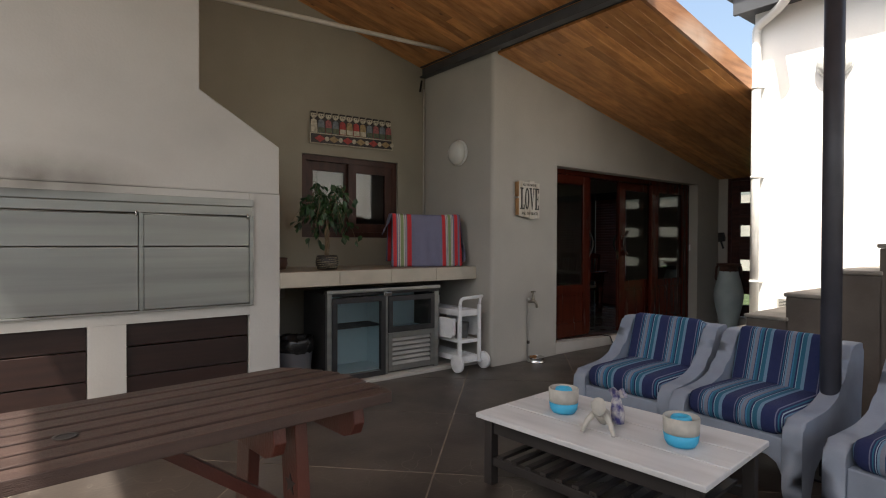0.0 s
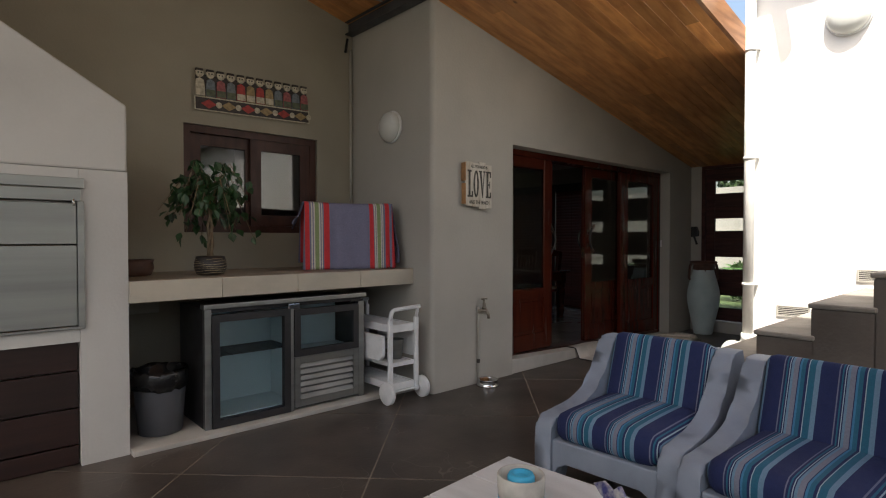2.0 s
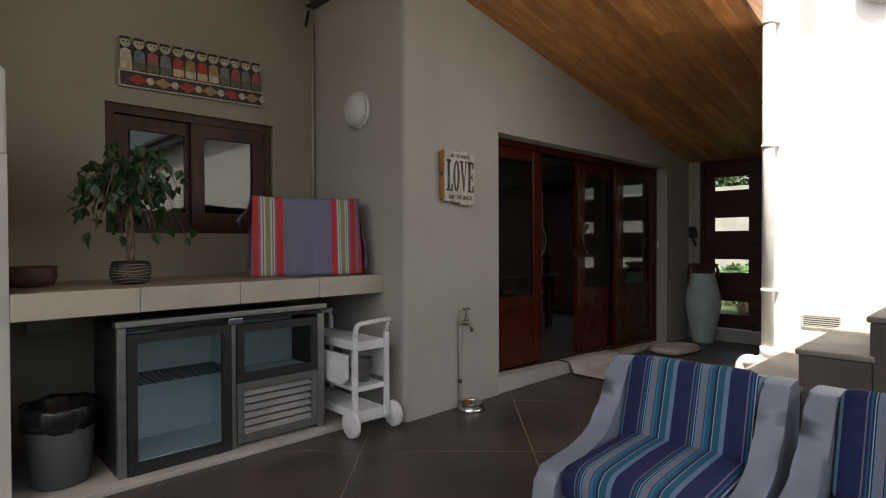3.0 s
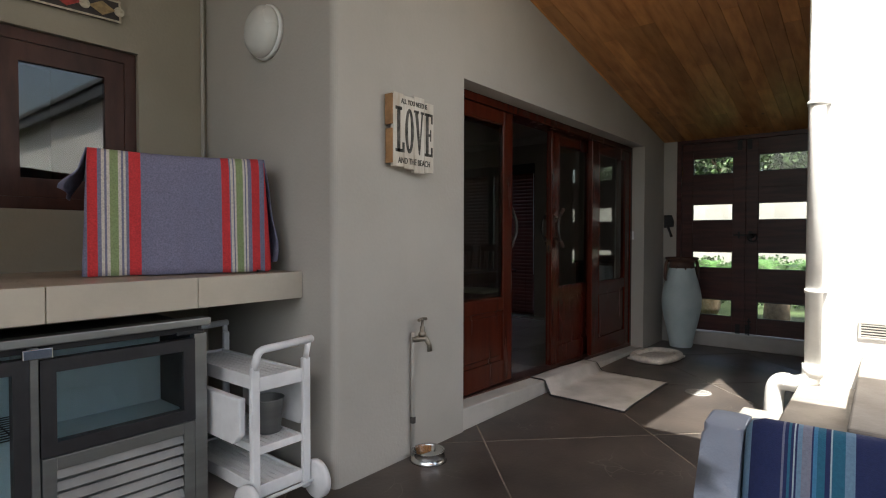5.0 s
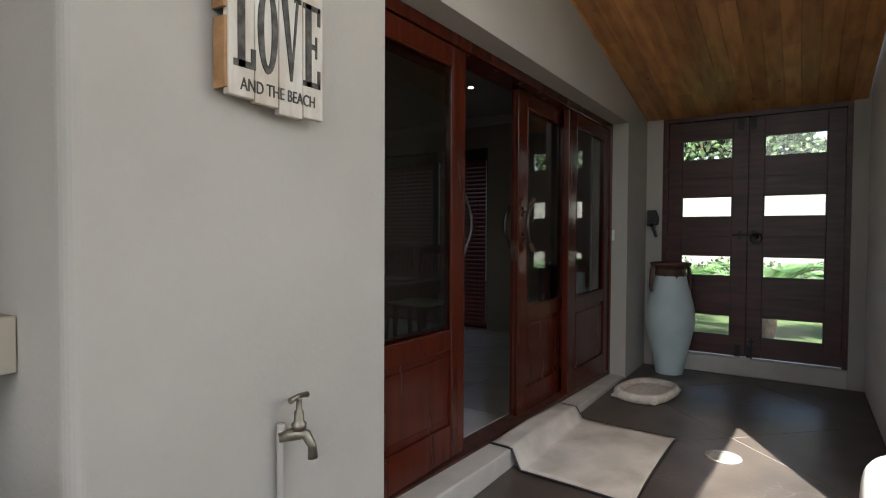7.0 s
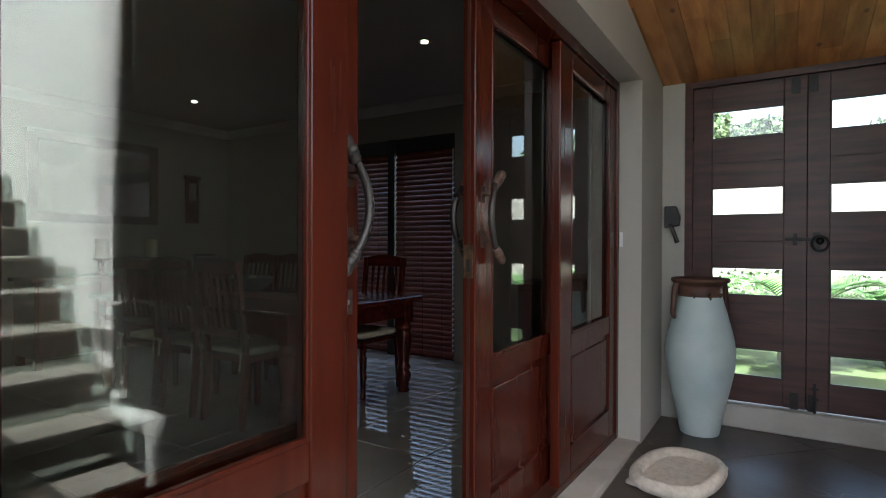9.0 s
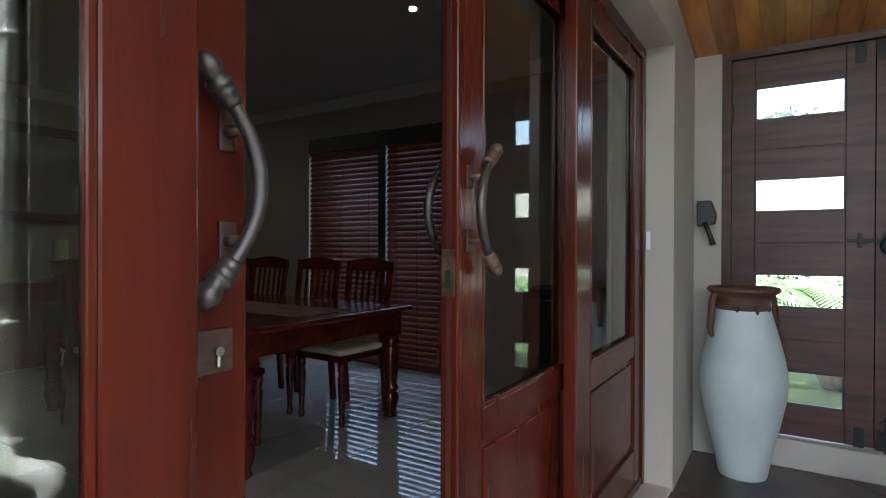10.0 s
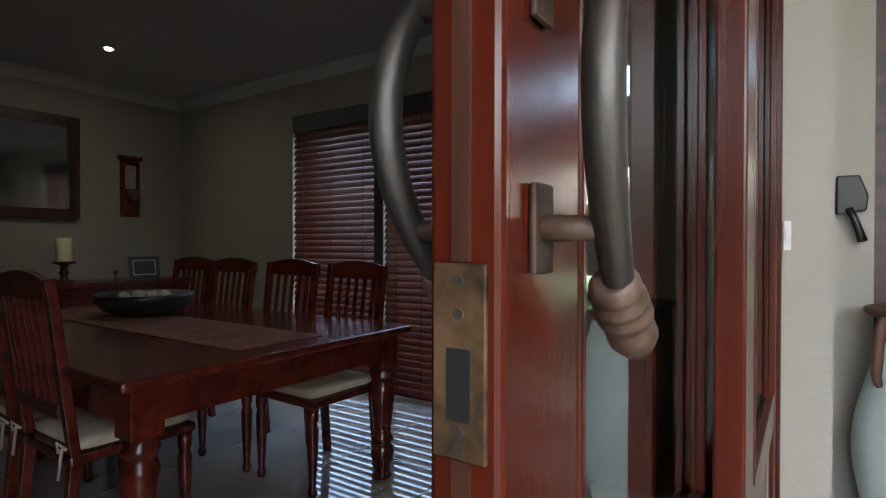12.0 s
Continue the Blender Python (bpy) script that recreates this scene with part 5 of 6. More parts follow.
def wall_art():
    t = thing("folk_art_panel", "painted folk art panel with a row of doll figures", "wall art", at=pose(2.722, 0, 2.404, 0, -1.4, 0) @ pose(-2.735, 0, -2.386))
    y = ALCOVE_Y
    part("board", B(((2.255, y - 0.022, 2.225), (3.215, y - 0.002, 2.335)), ((2.27, y - 0.020, 2.335), (3.20, y - 0.002, 2.50)), bevel=0.003), M["art_dark"], t)
    part("gilt_edge", B(((2.25, y - 0.026, 2.222), (3.22, y - 0.0225, 2.232)), ((2.25, y - 0.026, 2.322), (3.22, y - 0.0225, 2.332)), ((2.25, y - 0.026, 2.232), (2.26, y - 0.0225, 2.322)), ((3.21, y - 0.026, 2.232), (3.22, y - 0.0225, 2.322)), bevel=0.001), M["art_cream"], t)
    for k in range(6):
        cx = 2.36 + k * 0.155
        bm = bmesh.new()
        prism(bm, [(cx - 0.06, 2.277), (cx, 2.312), (cx + 0.06, 2.277), (cx, 2.242)], "y", y - 0.0255, y - 0.0225)
        part("painted_lozenge", bm, M["art_red"] if k % 2 == 0 else M["art_tan"], t)
        part("painted_dot", tube(bmesh.new(), [(cx + 0.077, y - 0.0255, 2.277), (cx + 0.077, y - 0.0222, 2.277)], 0.024, 12), M["art_cream"], t)
    coats = ["art_cream", "art_blue", "art_rose", "art_blue", "art_red", "art_tan", "art_red", "art_tan", "art_blue", "art_rose", "art_blue", "art_rose"]
    for k, cn in enumerate(coats):
        cx = 2.296 + k * 0.0795
        bm = bmesh.new()
        prism(bm, [(cx - 0.037, 2.335), (cx + 0.037, 2.335), (cx + 0.035, 2.405), (cx + 0.030, 2.455), (cx, 2.472), (cx - 0.030, 2.455), (cx - 0.035, 2.405)], "y", y - 0.030, y - 0.0225, 0.002)
        fig = part("doll_coat", bm, M[cn], t)
        part("doll_skirt", B(((cx - 0.034, y - 0.032, 2.338), (cx + 0.034, y - 0.0305, 2.388))), M["art_cream"] if k in (0, 4, 5, 6, 7) else M["art_green"], fig)
        part("doll_head", tube(bmesh.new(), [(cx, y - 0.032, 2.505), (cx, y - 0.012, 2.505)], 0.031, 16), M["art_cream"], t)
        part("doll_cap", B(((cx - 0.030, y - 0.034, 2.520), (cx + 0.030, y - 0.012, 2.543)), bevel=0.008), M["art_dark"], t)
        for s in (-1, 1):
            part("painted_eye", tube(bmesh.new(), [(cx + s * 0.011, y - 0.0335, 2.508), (cx + s * 0.011, y - 0.0318, 2.508)], 0.006, 8), M["art_dark"], t)


for nm, c in dict(art_dark=(0.03, 0.022, 0.02), art_cream=(0.55, 0.50, 0.38), art_red=(0.40, 0.035, 0.03), art_rose=(0.36, 0.10, 0.10), art_blue=(0.16, 0.19, 0.22), art_tan=(0.34, 0.24, 0.11), art_green=(0.10, 0.12, 0.07)).items():
    M[nm] = mat(nm + "_paint", c, 0.5, var=0.2, scale=40, fine=120, bump=0.1)
wall_art()


def garden_tap():
    t = thing("garden_tap", "brass garden tap on a grey pipe up the wall", "tap")
    x, y, dz = 4.183, FRONT, -0.042
    part("pipe", tube(bmesh.new(), [(x, y - 0.016, 0.0), (x, y - 0.016, 0.64 + dz), (x, y - 0.018, 0.70 + dz)], 0.011, 12), M["plaster_pipe"], t, "painted grey supply pipe")
    part("joint", lathe(bmesh.new(), [(0.012, 0), (0.015, 0.004), (0.015, 0.03), (0.012, 0.034)], (x, y - 0.016, 0.18), 14), M["pewter"], t)
    part("spout", tube(bmesh.new(), [(x - 0.012, y - 0.022, 0.665 + dz), (x + 0.03, y - 0.05, 0.672 + dz), (x + 0.042, y - 0.072, 0.668 + dz), (x + 0.048, y - 0.088, 0.640 + dz), (x + 0.049, y - 0.090, 0.605 + dz)], [0.013, 0.019, 0.015, 0.012, 0.014], 14), M["tap_metal"], t)
    part("bonnet", lathe(bmesh.new(), [(0.020, 0), (0.021, 0.018), (0.014, 0.024), (0.013, 0.05), (0.008, 0.056), (0.007, 0.085)], (x + 0.032, y - 0.054, 0.682 + dz), 16), M["tap_metal"], t)
    part("cross_handle", tube(bmesh.new(), [(x - 0.003, y - 0.060, 0.770 + dz), (x + 0.032, y - 0.054, 0.776 + dz), (x + 0.067, y - 0.048, 0.770 + dz)], [0.009, 0.006, 0.009], 10), M["tap_metal"], t)
    bm = lathe(bmesh.new(), [(0.065, 0.0), (0.098, 0.002), (0.090, 0.012), (0.078, 0.05), (0.088, 0.056), (0.080, 0.054), (0.070, 0.02), (0.02, 0.012)], (4.205, 3.755, 0), 30)
    solid("pet_bowl", bm, M["chrome"], "polished steel pet bowl under the tap", "bowl")


M["plaster_pipe"] = mat("grey_painted_pipe", (0.42, 0.40, 0.36), 0.6, var=0.06, bump=0.1)
M["tap_metal"] = mat("weathered_tap_metal", (0.28, 0.25, 0.20), 0.4, metal=0.85, var=0.2, scale=30, bump=0.2)
garden_tap()
solid("wall_conduit", tube(bmesh.new(), [(3.640, 4.982, 1.0), (3.640, 4.982, 3.0)], 0.011, 10), M["plaster_pipe"], "thin painted conduit in the alcove corner", "conduit")


def garden_doors():
    for k, (ya, yb) in enumerate(((2.392, 3.0485), (3.0495, 3.676))):
        d = tagged(new("door_%d" % (k + 1)), "dark stained timber garden door with four narrow panes", "door", "garden doors", "structure")
        d.matrix_basis = pose(0, 0, 0.024)
        x0, x1, z0, z1 = 8.405, 8.450, 0.135, 2.148
        pa, pb = ya + 0.118, yb - 0.112
        for a, b in ((ya, pa), (pb, yb)):
            part("stile", B(((x0, a, z0), (x1, b, z1)), bevel=0.003), M["dark_door"], d)
        tops = [1.985, 1.492, 0.985, 0.478]
        edges = [z1] + [v for t in tops for v in (t, t - 0.178)] + [z0]
        for i in range(0, len(edges), 2):
            hi, lo = edges[i], edges[i + 1]
            mid = (hi + lo) / 2
            pieces = [(lo, hi)] if hi - lo < 0.2 else [(lo, mid), (mid, hi)]
            for a, b in pieces:
                part("board", B(((x0 + 0.004, pa, a), (x1 - 0.004, pb, b)), bevel=0.002), M["dark_door"], d)
        part("lip", B(((x1 + 0.001, yb - 0.02 if k == 0 else ya - 0.02, z0), (x1 + 0.008, yb + 0.02 if k == 0 else ya + 0.02, z1))), M["dark_door"], d) if k == 0 else None
        for tz in tops:
            g = part("pane", B(((x0 + 0.018, pa, tz - 0.178), (x0 + 0.023, pb, tz))), M["clear"], d, "narrow glass pane")
            g.visible_shadow = False
            part("bead", ring(bmesh.new(), "x", x0 + 0.003, x0 + 0.017, pa, tz - 0.178, pb, tz, 0.008), M["black"], d)
        if k == 0:
            part("latch_plate", B(((x0 - 0.006, 2.985, 1.10), (x0 - 0.001, 3.02, 1.20)), bevel=0.002), M["iron"], d)
            part("ring_handle", tube(bmesh.new(), [(x0 - 0.022, 2.985 + 0.042 * math.sin(a), 1.135 + 0.042 * math.cos(a)) for a in [i * math.pi / 10 for i in range(20)]], 0.007, 8, True), M["iron"], d, "black iron ring handle")
            part("hub", lathe(bmesh.new(), [(0.022, 0), (0.02, 0.012), (0.006, 0.022)], seg=16), M["iron"], d).matrix_basis = pose(x0 - 0.001, 2.985, 1.15, 0, -90, 0)
            part("drop_bolt", B(((x0 - 0.012, 2.998, 0.12), (x0 - 0.004, 3.012, 0.30)), ((x0 - 0.014, 2.985, 0.20), (x0 - 0.003, 3.025, 0.215)), ((x0 - 0.014, 2.985, 0.26), (x0 - 0.003, 3.025, 0.275)), bevel=0.002), M["iron"], d, "black iron drop bolt")
        else:
            part("latch_bar", B(((x0 - 0.014, 3.02, 1.152), (x0 - 0.003, 3.16, 1.168)), ((x0 - 0.010, 3.10, 1.125), (x0 - 0.002, 3.118, 1.195)), bevel=0.002), M["iron"], d, "black iron latch bar")
            for z in (1.86, 0.42):
                part("hinge", tube(bmesh.new(), [(x0 - 0.006, 3.672, z - 0.05), (x0 - 0.006, 3.672, z + 0.05)], 0.006, 8), M["brass"], d)
        for z in (2.09, 0.18):
            yy = yb - 0.03 if k == 0 else ya + 0.06
            part("strap", B(((x0 - 0.004, yy - 0.022, z - 0.05), (x0 - 0.0005, yy + 0.022, z + 0.05)), bevel=0.001), M["iron"], d)
    structure("garden_door_frame", B(((8.378, 3.6765, 0.149), (8.47, 3.7215, 2.2585)), ((8.378, 2.3555, 0.149), (8.47, 2.3915, 2.2585)), ((8.378, 2.3915, 2.1725), (8.47, 3.6765, 2.2585))), M["dark_door"], "dark timber frame of the garden doors", "door frame")


M["clear"] = glass_mat("thin_clear_pane", (0.97, 0.98, 0.97))
garden_doors()


def tall_jar():
    t = thing("tall_jar", "tall pale blue clay jar with a brown rim and drips", "jar", at=pose(8.155, 3.60, 0))
    prof = spline([(0.10, 0.0), (0.112, 0.012), (0.135, 0.14), (0.172, 0.30), (0.196, 0.44), (0.192, 0.56), (0.165, 0.68), (0.132, 0.80), (0.122, 0.85)], 4)
    part("body", lathe(bmesh.new(), prof, seg=40), M["jar"], t)
    part("brown_neck", lathe(bmesh.new(), spline([(0.124, 0.835), (0.127, 0.85), (0.122, 0.885), (0.128, 0.905), (0.158, 0.922), (0.166, 0.935), (0.160, 0.947), (0.140, 0.945), (0.110, 0.90), (0.10, 0.84)], 3), seg=40), M["terracotta"], t, "burnt brown glazed neck")
    for ang in (128, 308):
        a = radians(ang)
        pts = [(r * math.cos(a), r * math.sin(a), z) for r, z in spline([(0.132, 0.925), (0.158, 0.90), (0.168, 0.85), (0.172, 0.79), (0.176, 0.735), (0.165, 0.70)], 3)]
        part("handle", tube(bmesh.new(), pts, [0.017] * 6 + [0.016] * 6 + [0.014, 0.013, 0.012, 0.008], 12), M["terracotta"], t, "brown strap handle")
    for ang, ln in ((172, 0.02), (212, 0.03), (245, 0.018)):
        a = radians(ang)
        pts = [((0.123 + 0.28 * max(0, 0.85 - z)) * math.cos(a), (0.123 + 0.28 * max(0, 0.85 - z)) * math.sin(a), z) for z in (0.86, 0.85 - ln * 0.4, 0.85 - ln)]
        part("glaze_drip", tube(bmesh.new(), pts, [0.014, 0.010, 0.003], 8), M["terracotta"], t, "brown glaze drip")


tall_jar()


def entry_phone():
    t = thing("wall_phone", "black wall phone beside the garden doors", "phone")
    bm = bmesh.new()
    prism(bm, [(3.838, 1.405), (3.768, 1.405), (3.742, 1.33), (3.748, 1.275), (3.838, 1.262)], "x", 8.312, 8.368, 0.006)
    part("cradle", bm, M["black"], t)
    part("handset", tube(bmesh.new(), [(8.318, 3.800, 1.285), (8.314, 3.785, 1.25), (8.316, 3.768, 1.20), (8.322, 3.758, 1.165)], [0.015, 0.013, 0.013, 0.016], 10), M["black"], t, "black handset hanging down")
    s = thing("light_switch", "small white switch on the door jamb", "switch")
    part("plate", B(((DOOR_R - 0.013, 3.962, 1.135), (DOOR_R - 0.001, 3.982, 1.222)), bevel=0.003), M["white_plastic"], s)
    part("rocker", B(((DOOR_R - 0.019, 3.967, 1.16), (DOOR_R - 0.0135, 3.977, 1.20)), bevel=0.002), M["white_plastic"], s)


entry_phone()


M["drain"] = mat("worn_grey_drain", (0.30, 0.29, 0.27), 0.6, var=0.15, scale=20, bump=0.2)


def floor_things():
    def mat_point(u, v):
        x = 5.60 + 0.93 * u + 0.05 * v
        y = 3.245 + 0.735 * v + 0.012 * math.sin(3 * u)
        sill = 0.136 - 0.118 * (x - DOOR_L) / (DOOR_R - DOOR_L)
        lift = max(0.0, min(1.0, (y - (FRONT - 0.055)) / 0.06))
        return x, y, 0.010 + 0.0025 * math.sin(9 * u + 4 * v) + (sill + 0.004) * lift * lift * (3 - 2 * lift)
    nx, ny = 16, 30
    bm = bmesh.new()
    rows = [[bm.verts.new(mat_point(i / nx, j / ny)) for i in range(nx + 1)] for j in range(ny + 1)]
    for p, q in zip(rows, rows[1:]):
        for i in range(nx):
            bm.faces.new((p[i], p[i + 1], q[i + 1], q[i])).smooth = True
    m = thing("door_mat", "worn cream cloth mat with dark edging spilling off the sill", "mat")
    part("cloth", bm, M["mat"], m).modifiers.new("thickness", "SOLIDIFY").thickness = 0.009
    loop = [(i / nx, 0) for i in range(nx)] + [(1, j / ny) for j in range(ny)] + [(1 - i / nx, 1) for i in range(nx)] + [(0, 1 - j / ny) for j in range(ny)]
    part("dark_edging", tube(bmesh.new(), [Vector(mat_point(u, v)) - Vector((0, 0, 0.004)) for u, v in loop], 0.0065, 8, True), M["black"], m, "dark rubber edging")
    bed = thing("pet_bed", "cream fleece oval pet bed on the floor", "pet bed", at=pose(7.36, 3.60, 0, 0, 0, -10))
    part("rim", tube(bmesh.new(), [(0.255 * math.copysign(abs(math.cos(a)) ** 0.75, math.cos(a)), 0.165 * math.copysign(abs(math.sin(a)) ** 0.75, math.sin(a)), 0.034) for a in [2 * math.pi * i / 40 for i in range(40)]], 0.034, 12, True), M["fleece"], bed)
    part("pad", superbox(bmesh.new(), (-0.25, -0.165, 0.004), (0.25, 0.165, 0.032), 0.9, 10, 0.2), M["fleece"], bed)
    dr = thing("floor_drain", "round pale grey slotted floor drain", "drain", at=pose(6.41, 2.99, 0))
    part("ring", lathe(bmesh.new(), [(0.085, 0.0), (0.092, 0.001), (0.088, 0.007), (0.07, 0.0075), (0.069, 0.003)], seg=32), M["drain"], dr)
    for k in range(7):
        yy = -0.054 + k * 0.018
        half = math.sqrt(max(0.0, 0.066 ** 2 - yy ** 2))
        part("slat", B(((-half, yy - 0.0055, 0.002), (half, yy + 0.0055, 0.0065)), bevel=0.001), M["drain"], dr)


floor_things()


def downpipe():
    t = thing("downpipe", "white plastic downpipe at the corner of the white wall", "downpipe")
    x, y = WHITE_X - 0.046, 2.222
    part("pipe", tube(bmesh.new(), [(x, y, 0.42), (x, y, 3.30)], 0.040, 20), M["pvc"], t)
    part("top_bend", tube(bmesh.new(), spline([(x, y, 3.28), (x - 0.01, y - 0.03, 3.36), (x - 0.12, y - 0.25, 3.44), (x - 0.35, y - 0.45, 3.49)], 5), 0.040, 16), M["pvc"], t)
    part("collar", tube(bmesh.new(), [(x, y, 0.40), (x, y, 0.47)], 0.050, 20), M["pvc"], t)
    part("elbow", tube(bmesh.new(), spline([(x, y, 0.46), (x, y + 0.012, 0.385), (x + 0.02, y + 0.07, 0.345), (x + 0.05, y + 0.13, 0.34)], 5), 0.047, 18), M["pvc"], t)
    part("low_bend", tube(bmesh.new(), spline([(x + 0.045, y + 0.115, 0.342), (x + 0.066, y + 0.165, 0.325), (x + 0.07, y + 0.19, 0.25), (x + 0.07, y + 0.19, 0.0)], 5), 0.050, 18), M["pvc"], t)
    for z in (0.86, 1.88, 2.75):
        part("clip", tube(bmesh.new(), [(x, y, z), (x, y, z + 0.022)], 0.046, 18), M["pvc"], t)
        part("clip_arm", B(((x - 0.004, y - 0.062, z + 0.006), (x + 0.045, y - 0.036, z + 0.014))), M["pvc"], t)
    for yc, zc in ((1.913, 0.673), (1.40, 0.975)):
        v = thing("air_vent", "white slotted air vent in the white wall", "vent", "air vents in the white wall")
        part("frame", B(((WHITE_X - 0.012, yc - 0.115, zc - 0.045), (WHITE_X - 0.001, yc + 0.115, zc - 0.035)), ((WHITE_X - 0.012, yc - 0.115, zc + 0.035), (WHITE_X - 0.001, yc + 0.115, zc + 0.045)), ((WHITE_X - 0.012, yc - 0.115, zc - 0.035), (WHITE_X - 0.001, yc - 0.103, zc + 0.035)), ((WHITE_X - 0.012, yc + 0.103, zc - 0.035), (WHITE_X - 0.001, yc + 0.115, zc + 0.035)), bevel=0.002), M["plaster_pipe"], v)
        part("backing", B(((WHITE_X - 0.004, yc - 0.103, zc - 0.035), (WHITE_X - 0.001, yc + 0.103, zc + 0.035))), M["black"], v)
        for k in range(5):
            z = zc - 0.028 + k * 0.014
            part("slat", B(((WHITE_X - 0.010, yc - 0.103, z - 0.003), (WHITE_X - 0.005, yc + 0.103, z + 0.003))), M["plaster_pipe"], v)


downpipe()


# ---- dining room ----
TURNED = [(0.040, 0.0), (0.046, 0.01), (0.036, 0.03), (0.040, 0.05), (0.052, 0.09), (0.058, 0.12), (0.050, 0.15), (0.038, 0.165), (0.052, 0.18), (0.052, 0.195), (0.040, 0.21), (0.044, 0.25), (0.056, 0.36), (0.060, 0.42), (0.052, 0.455), (0.042, 0.465), (0.058, 0.48), (0.060, 0.50), (0.050, 0.515), (0.050, 0.535)]


def dining_table():
    t = thing("dining_table", "polished red mahogany dining table with turned legs", "dining table")
    x0, x1, y0, y1, z = 6.61, 7.975, 5.53, 7.75, 0.755
    part("tabletop", B(((x0, y0, z - 0.035), (x1, y1, z)), bevel=0.012), M["dining"], t)
    for a, b in (((x0 + 0.09, y0 + 0.06, 0.60), (x1 - 0.09, y0 + 0.09, z - 0.036)), ((x0 + 0.09, y1 - 0.09, 0.60), (x1 - 0.09, y1 - 0.06, z - 0.036)), ((x0 + 0.06, y0 + 0.09, 0.60), (x0 + 0.09, y1 - 0.09, z - 0.036)), ((x1 - 0.09, y0 + 0.09, 0.60), (x1 - 0.06, y1 - 0.09, z - 0.036))):
        part("apron", B((a, b), bevel=0.004), M["dining"], t)
    for x in (x0 + 0.105, x1 - 0.105):
        for y in (y0 + 0.105, y1 - 0.105):
            bm = lathe(bmesh.new(), TURNED, (x, y, 0.022), 20)
            box(bm, (x - 0.052, y - 0.052, 0.556), (x + 0.052, y + 0.052, z - 0.037), 0.004)
            part("leg", bm, M["dining"], t, "turned mahogany leg")
    rn = thing("table_runner", "patterned rust table runner on the dining table", "table runner")
    part("cloth", B(((7.08, 5.66, z + 0.001), (7.50, 7.60, z + 0.004)), bevel=0.001), M["runner"], rn)
    for a, b in (((7.10, 5.68), (7.115, 7.58)), ((7.465, 5.68), (7.48, 7.58)), ((7.115, 5.68), (7.465, 5.70)), ((7.115, 7.56), (7.465, 7.58))):
        part("woven_border", B(((*a, z + 0.0042), (*b, z + 0.0052))), M["runner_light"], rn, "pale woven border")
    for k in range(9):
        cy = 5.80 + 0.205 * k
        bm = bmesh.new()
        prism(bm, [(7.16, cy), (7.29, cy - 0.085), (7.42, cy), (7.29, cy + 0.085)], "z", z + 0.0042, z + 0.0052)
        dm = part("woven_motif", bm, M["runner_light"], rn, "pale woven lozenge")
        bm = bmesh.new()
        prism(bm, [(7.19, cy), (7.29, cy - 0.062), (7.39, cy), (7.29, cy + 0.062)], "z", z + 0.0053, z + 0.0060)
        part("motif_centre", bm, M["runner"], dm)
    bowl = lathe(bmesh.new(), [(0.10, 0.0), (0.14, 0.006), (0.21, 0.035), (0.245, 0.075), (0.25, 0.105), (0.245, 0.118), (0.222, 0.112), (0.18, 0.06), (0.05, 0.03)], (7.43, 6.98, z + 0.005), 36)
    solid("wooden_bowl", bowl, M["black"], "wide black wooden bowl on the dining table", "bowl")
    for dx, dy in ((-0.10, 0.04), (0.09, -0.03), (0.02, 0.12)):
        solid("decor_ball", lathe(bmesh.new(), [(0.005, -0.042), (0.03, -0.03), (0.042, 0.0), (0.03, 0.03), (0.005, 0.042)], (7.43 + dx, 6.98 + dy, z + 0.092), 18), M["cushion"], "pale decorative ball in the bowl", "ornament", "balls in the bowl")


dining_table()


def dining_chair():
    """Faces +x; origin under the middle of the seat."""
    t = thing("dining_chair", "dark mahogany slat-back dining chair with a cream seat pad", "chair", "dining chairs round the table")
    leg = [(0.016, 0.0), (0.022, 0.02), (0.016, 0.05), (0.024, 0.20), (0.028, 0.30), (0.020, 0.33), (0.027, 0.345), (0.027, 0.40)]
    for y in (-0.185, 0.185):
        part("front_leg", lathe(bmesh.new(), leg, (0.185, y, 0), 14), M["dining"], t)
        bm = bmesh.new()
        bar(bm, (-0.235, y, 0.0), (-0.20, y, 0.43), 0.034, 0.036, (0, 1, 0), 0.003)
        bar(bm, (-0.20, y, 0.42), (-0.275, y * 1.04, 1.02), 0.032, 0.034, (0, 1, 0), 0.003)
        part("back_post", bm, M["dining"], t)
    part("seat", B(((-0.225, -0.215, 0.40), (0.215, 0.215, 0.435)), bevel=0.008), M["dining"], t)
    part("seat_pad", superbox(bmesh.new(), (-0.19, -0.20, 0.436), (0.205, 0.20, 0.482), 0.8, 8, 0.25), M["cushion"], t, "cream cotton seat pad")
    top = [(0.205 - 0.41 * i / 12, 1.015 + 0.028 * math.cos((1 - i / 6) * math.pi / 2)) for i in range(13)]
    bm = prism(bmesh.new(), [(-0.205, 0.95), (0.205, 0.95)] + top, "x", -0.295, -0.268)
    part("crest_rail", bm, M["dining"], t)
    part("lower_rail", bar(bmesh.new(), (-0.232, -0.17, 0.58), (-0.232, 0.17, 0.58), 0.022, 0.05, (0, 0, 1), 0.003), M["dining"], t)
    for k in range(5):
        y = -0.12 + k * 0.06
        part("back_slat", bar(bmesh.new(), (-0.232, y, 0.60), (-0.278, y, 0.96), 0.020, 0.012, (0, 1, 0), 0.002), M["dining"], t)
    for y in (-0.19, 0.19):
        bow = part("tie", tube(bmesh.new(), [(-0.225, y, 0.455), (-0.245, y + 0.03, 0.48), (-0.25, y, 0.455), (-0.245, y - 0.03, 0.475), (-0.24, y, 0.455), (-0.245, y + 0.012, 0.36)], 0.005, 6), M["cushion"], t, "cream cotton tie bow")
    return t


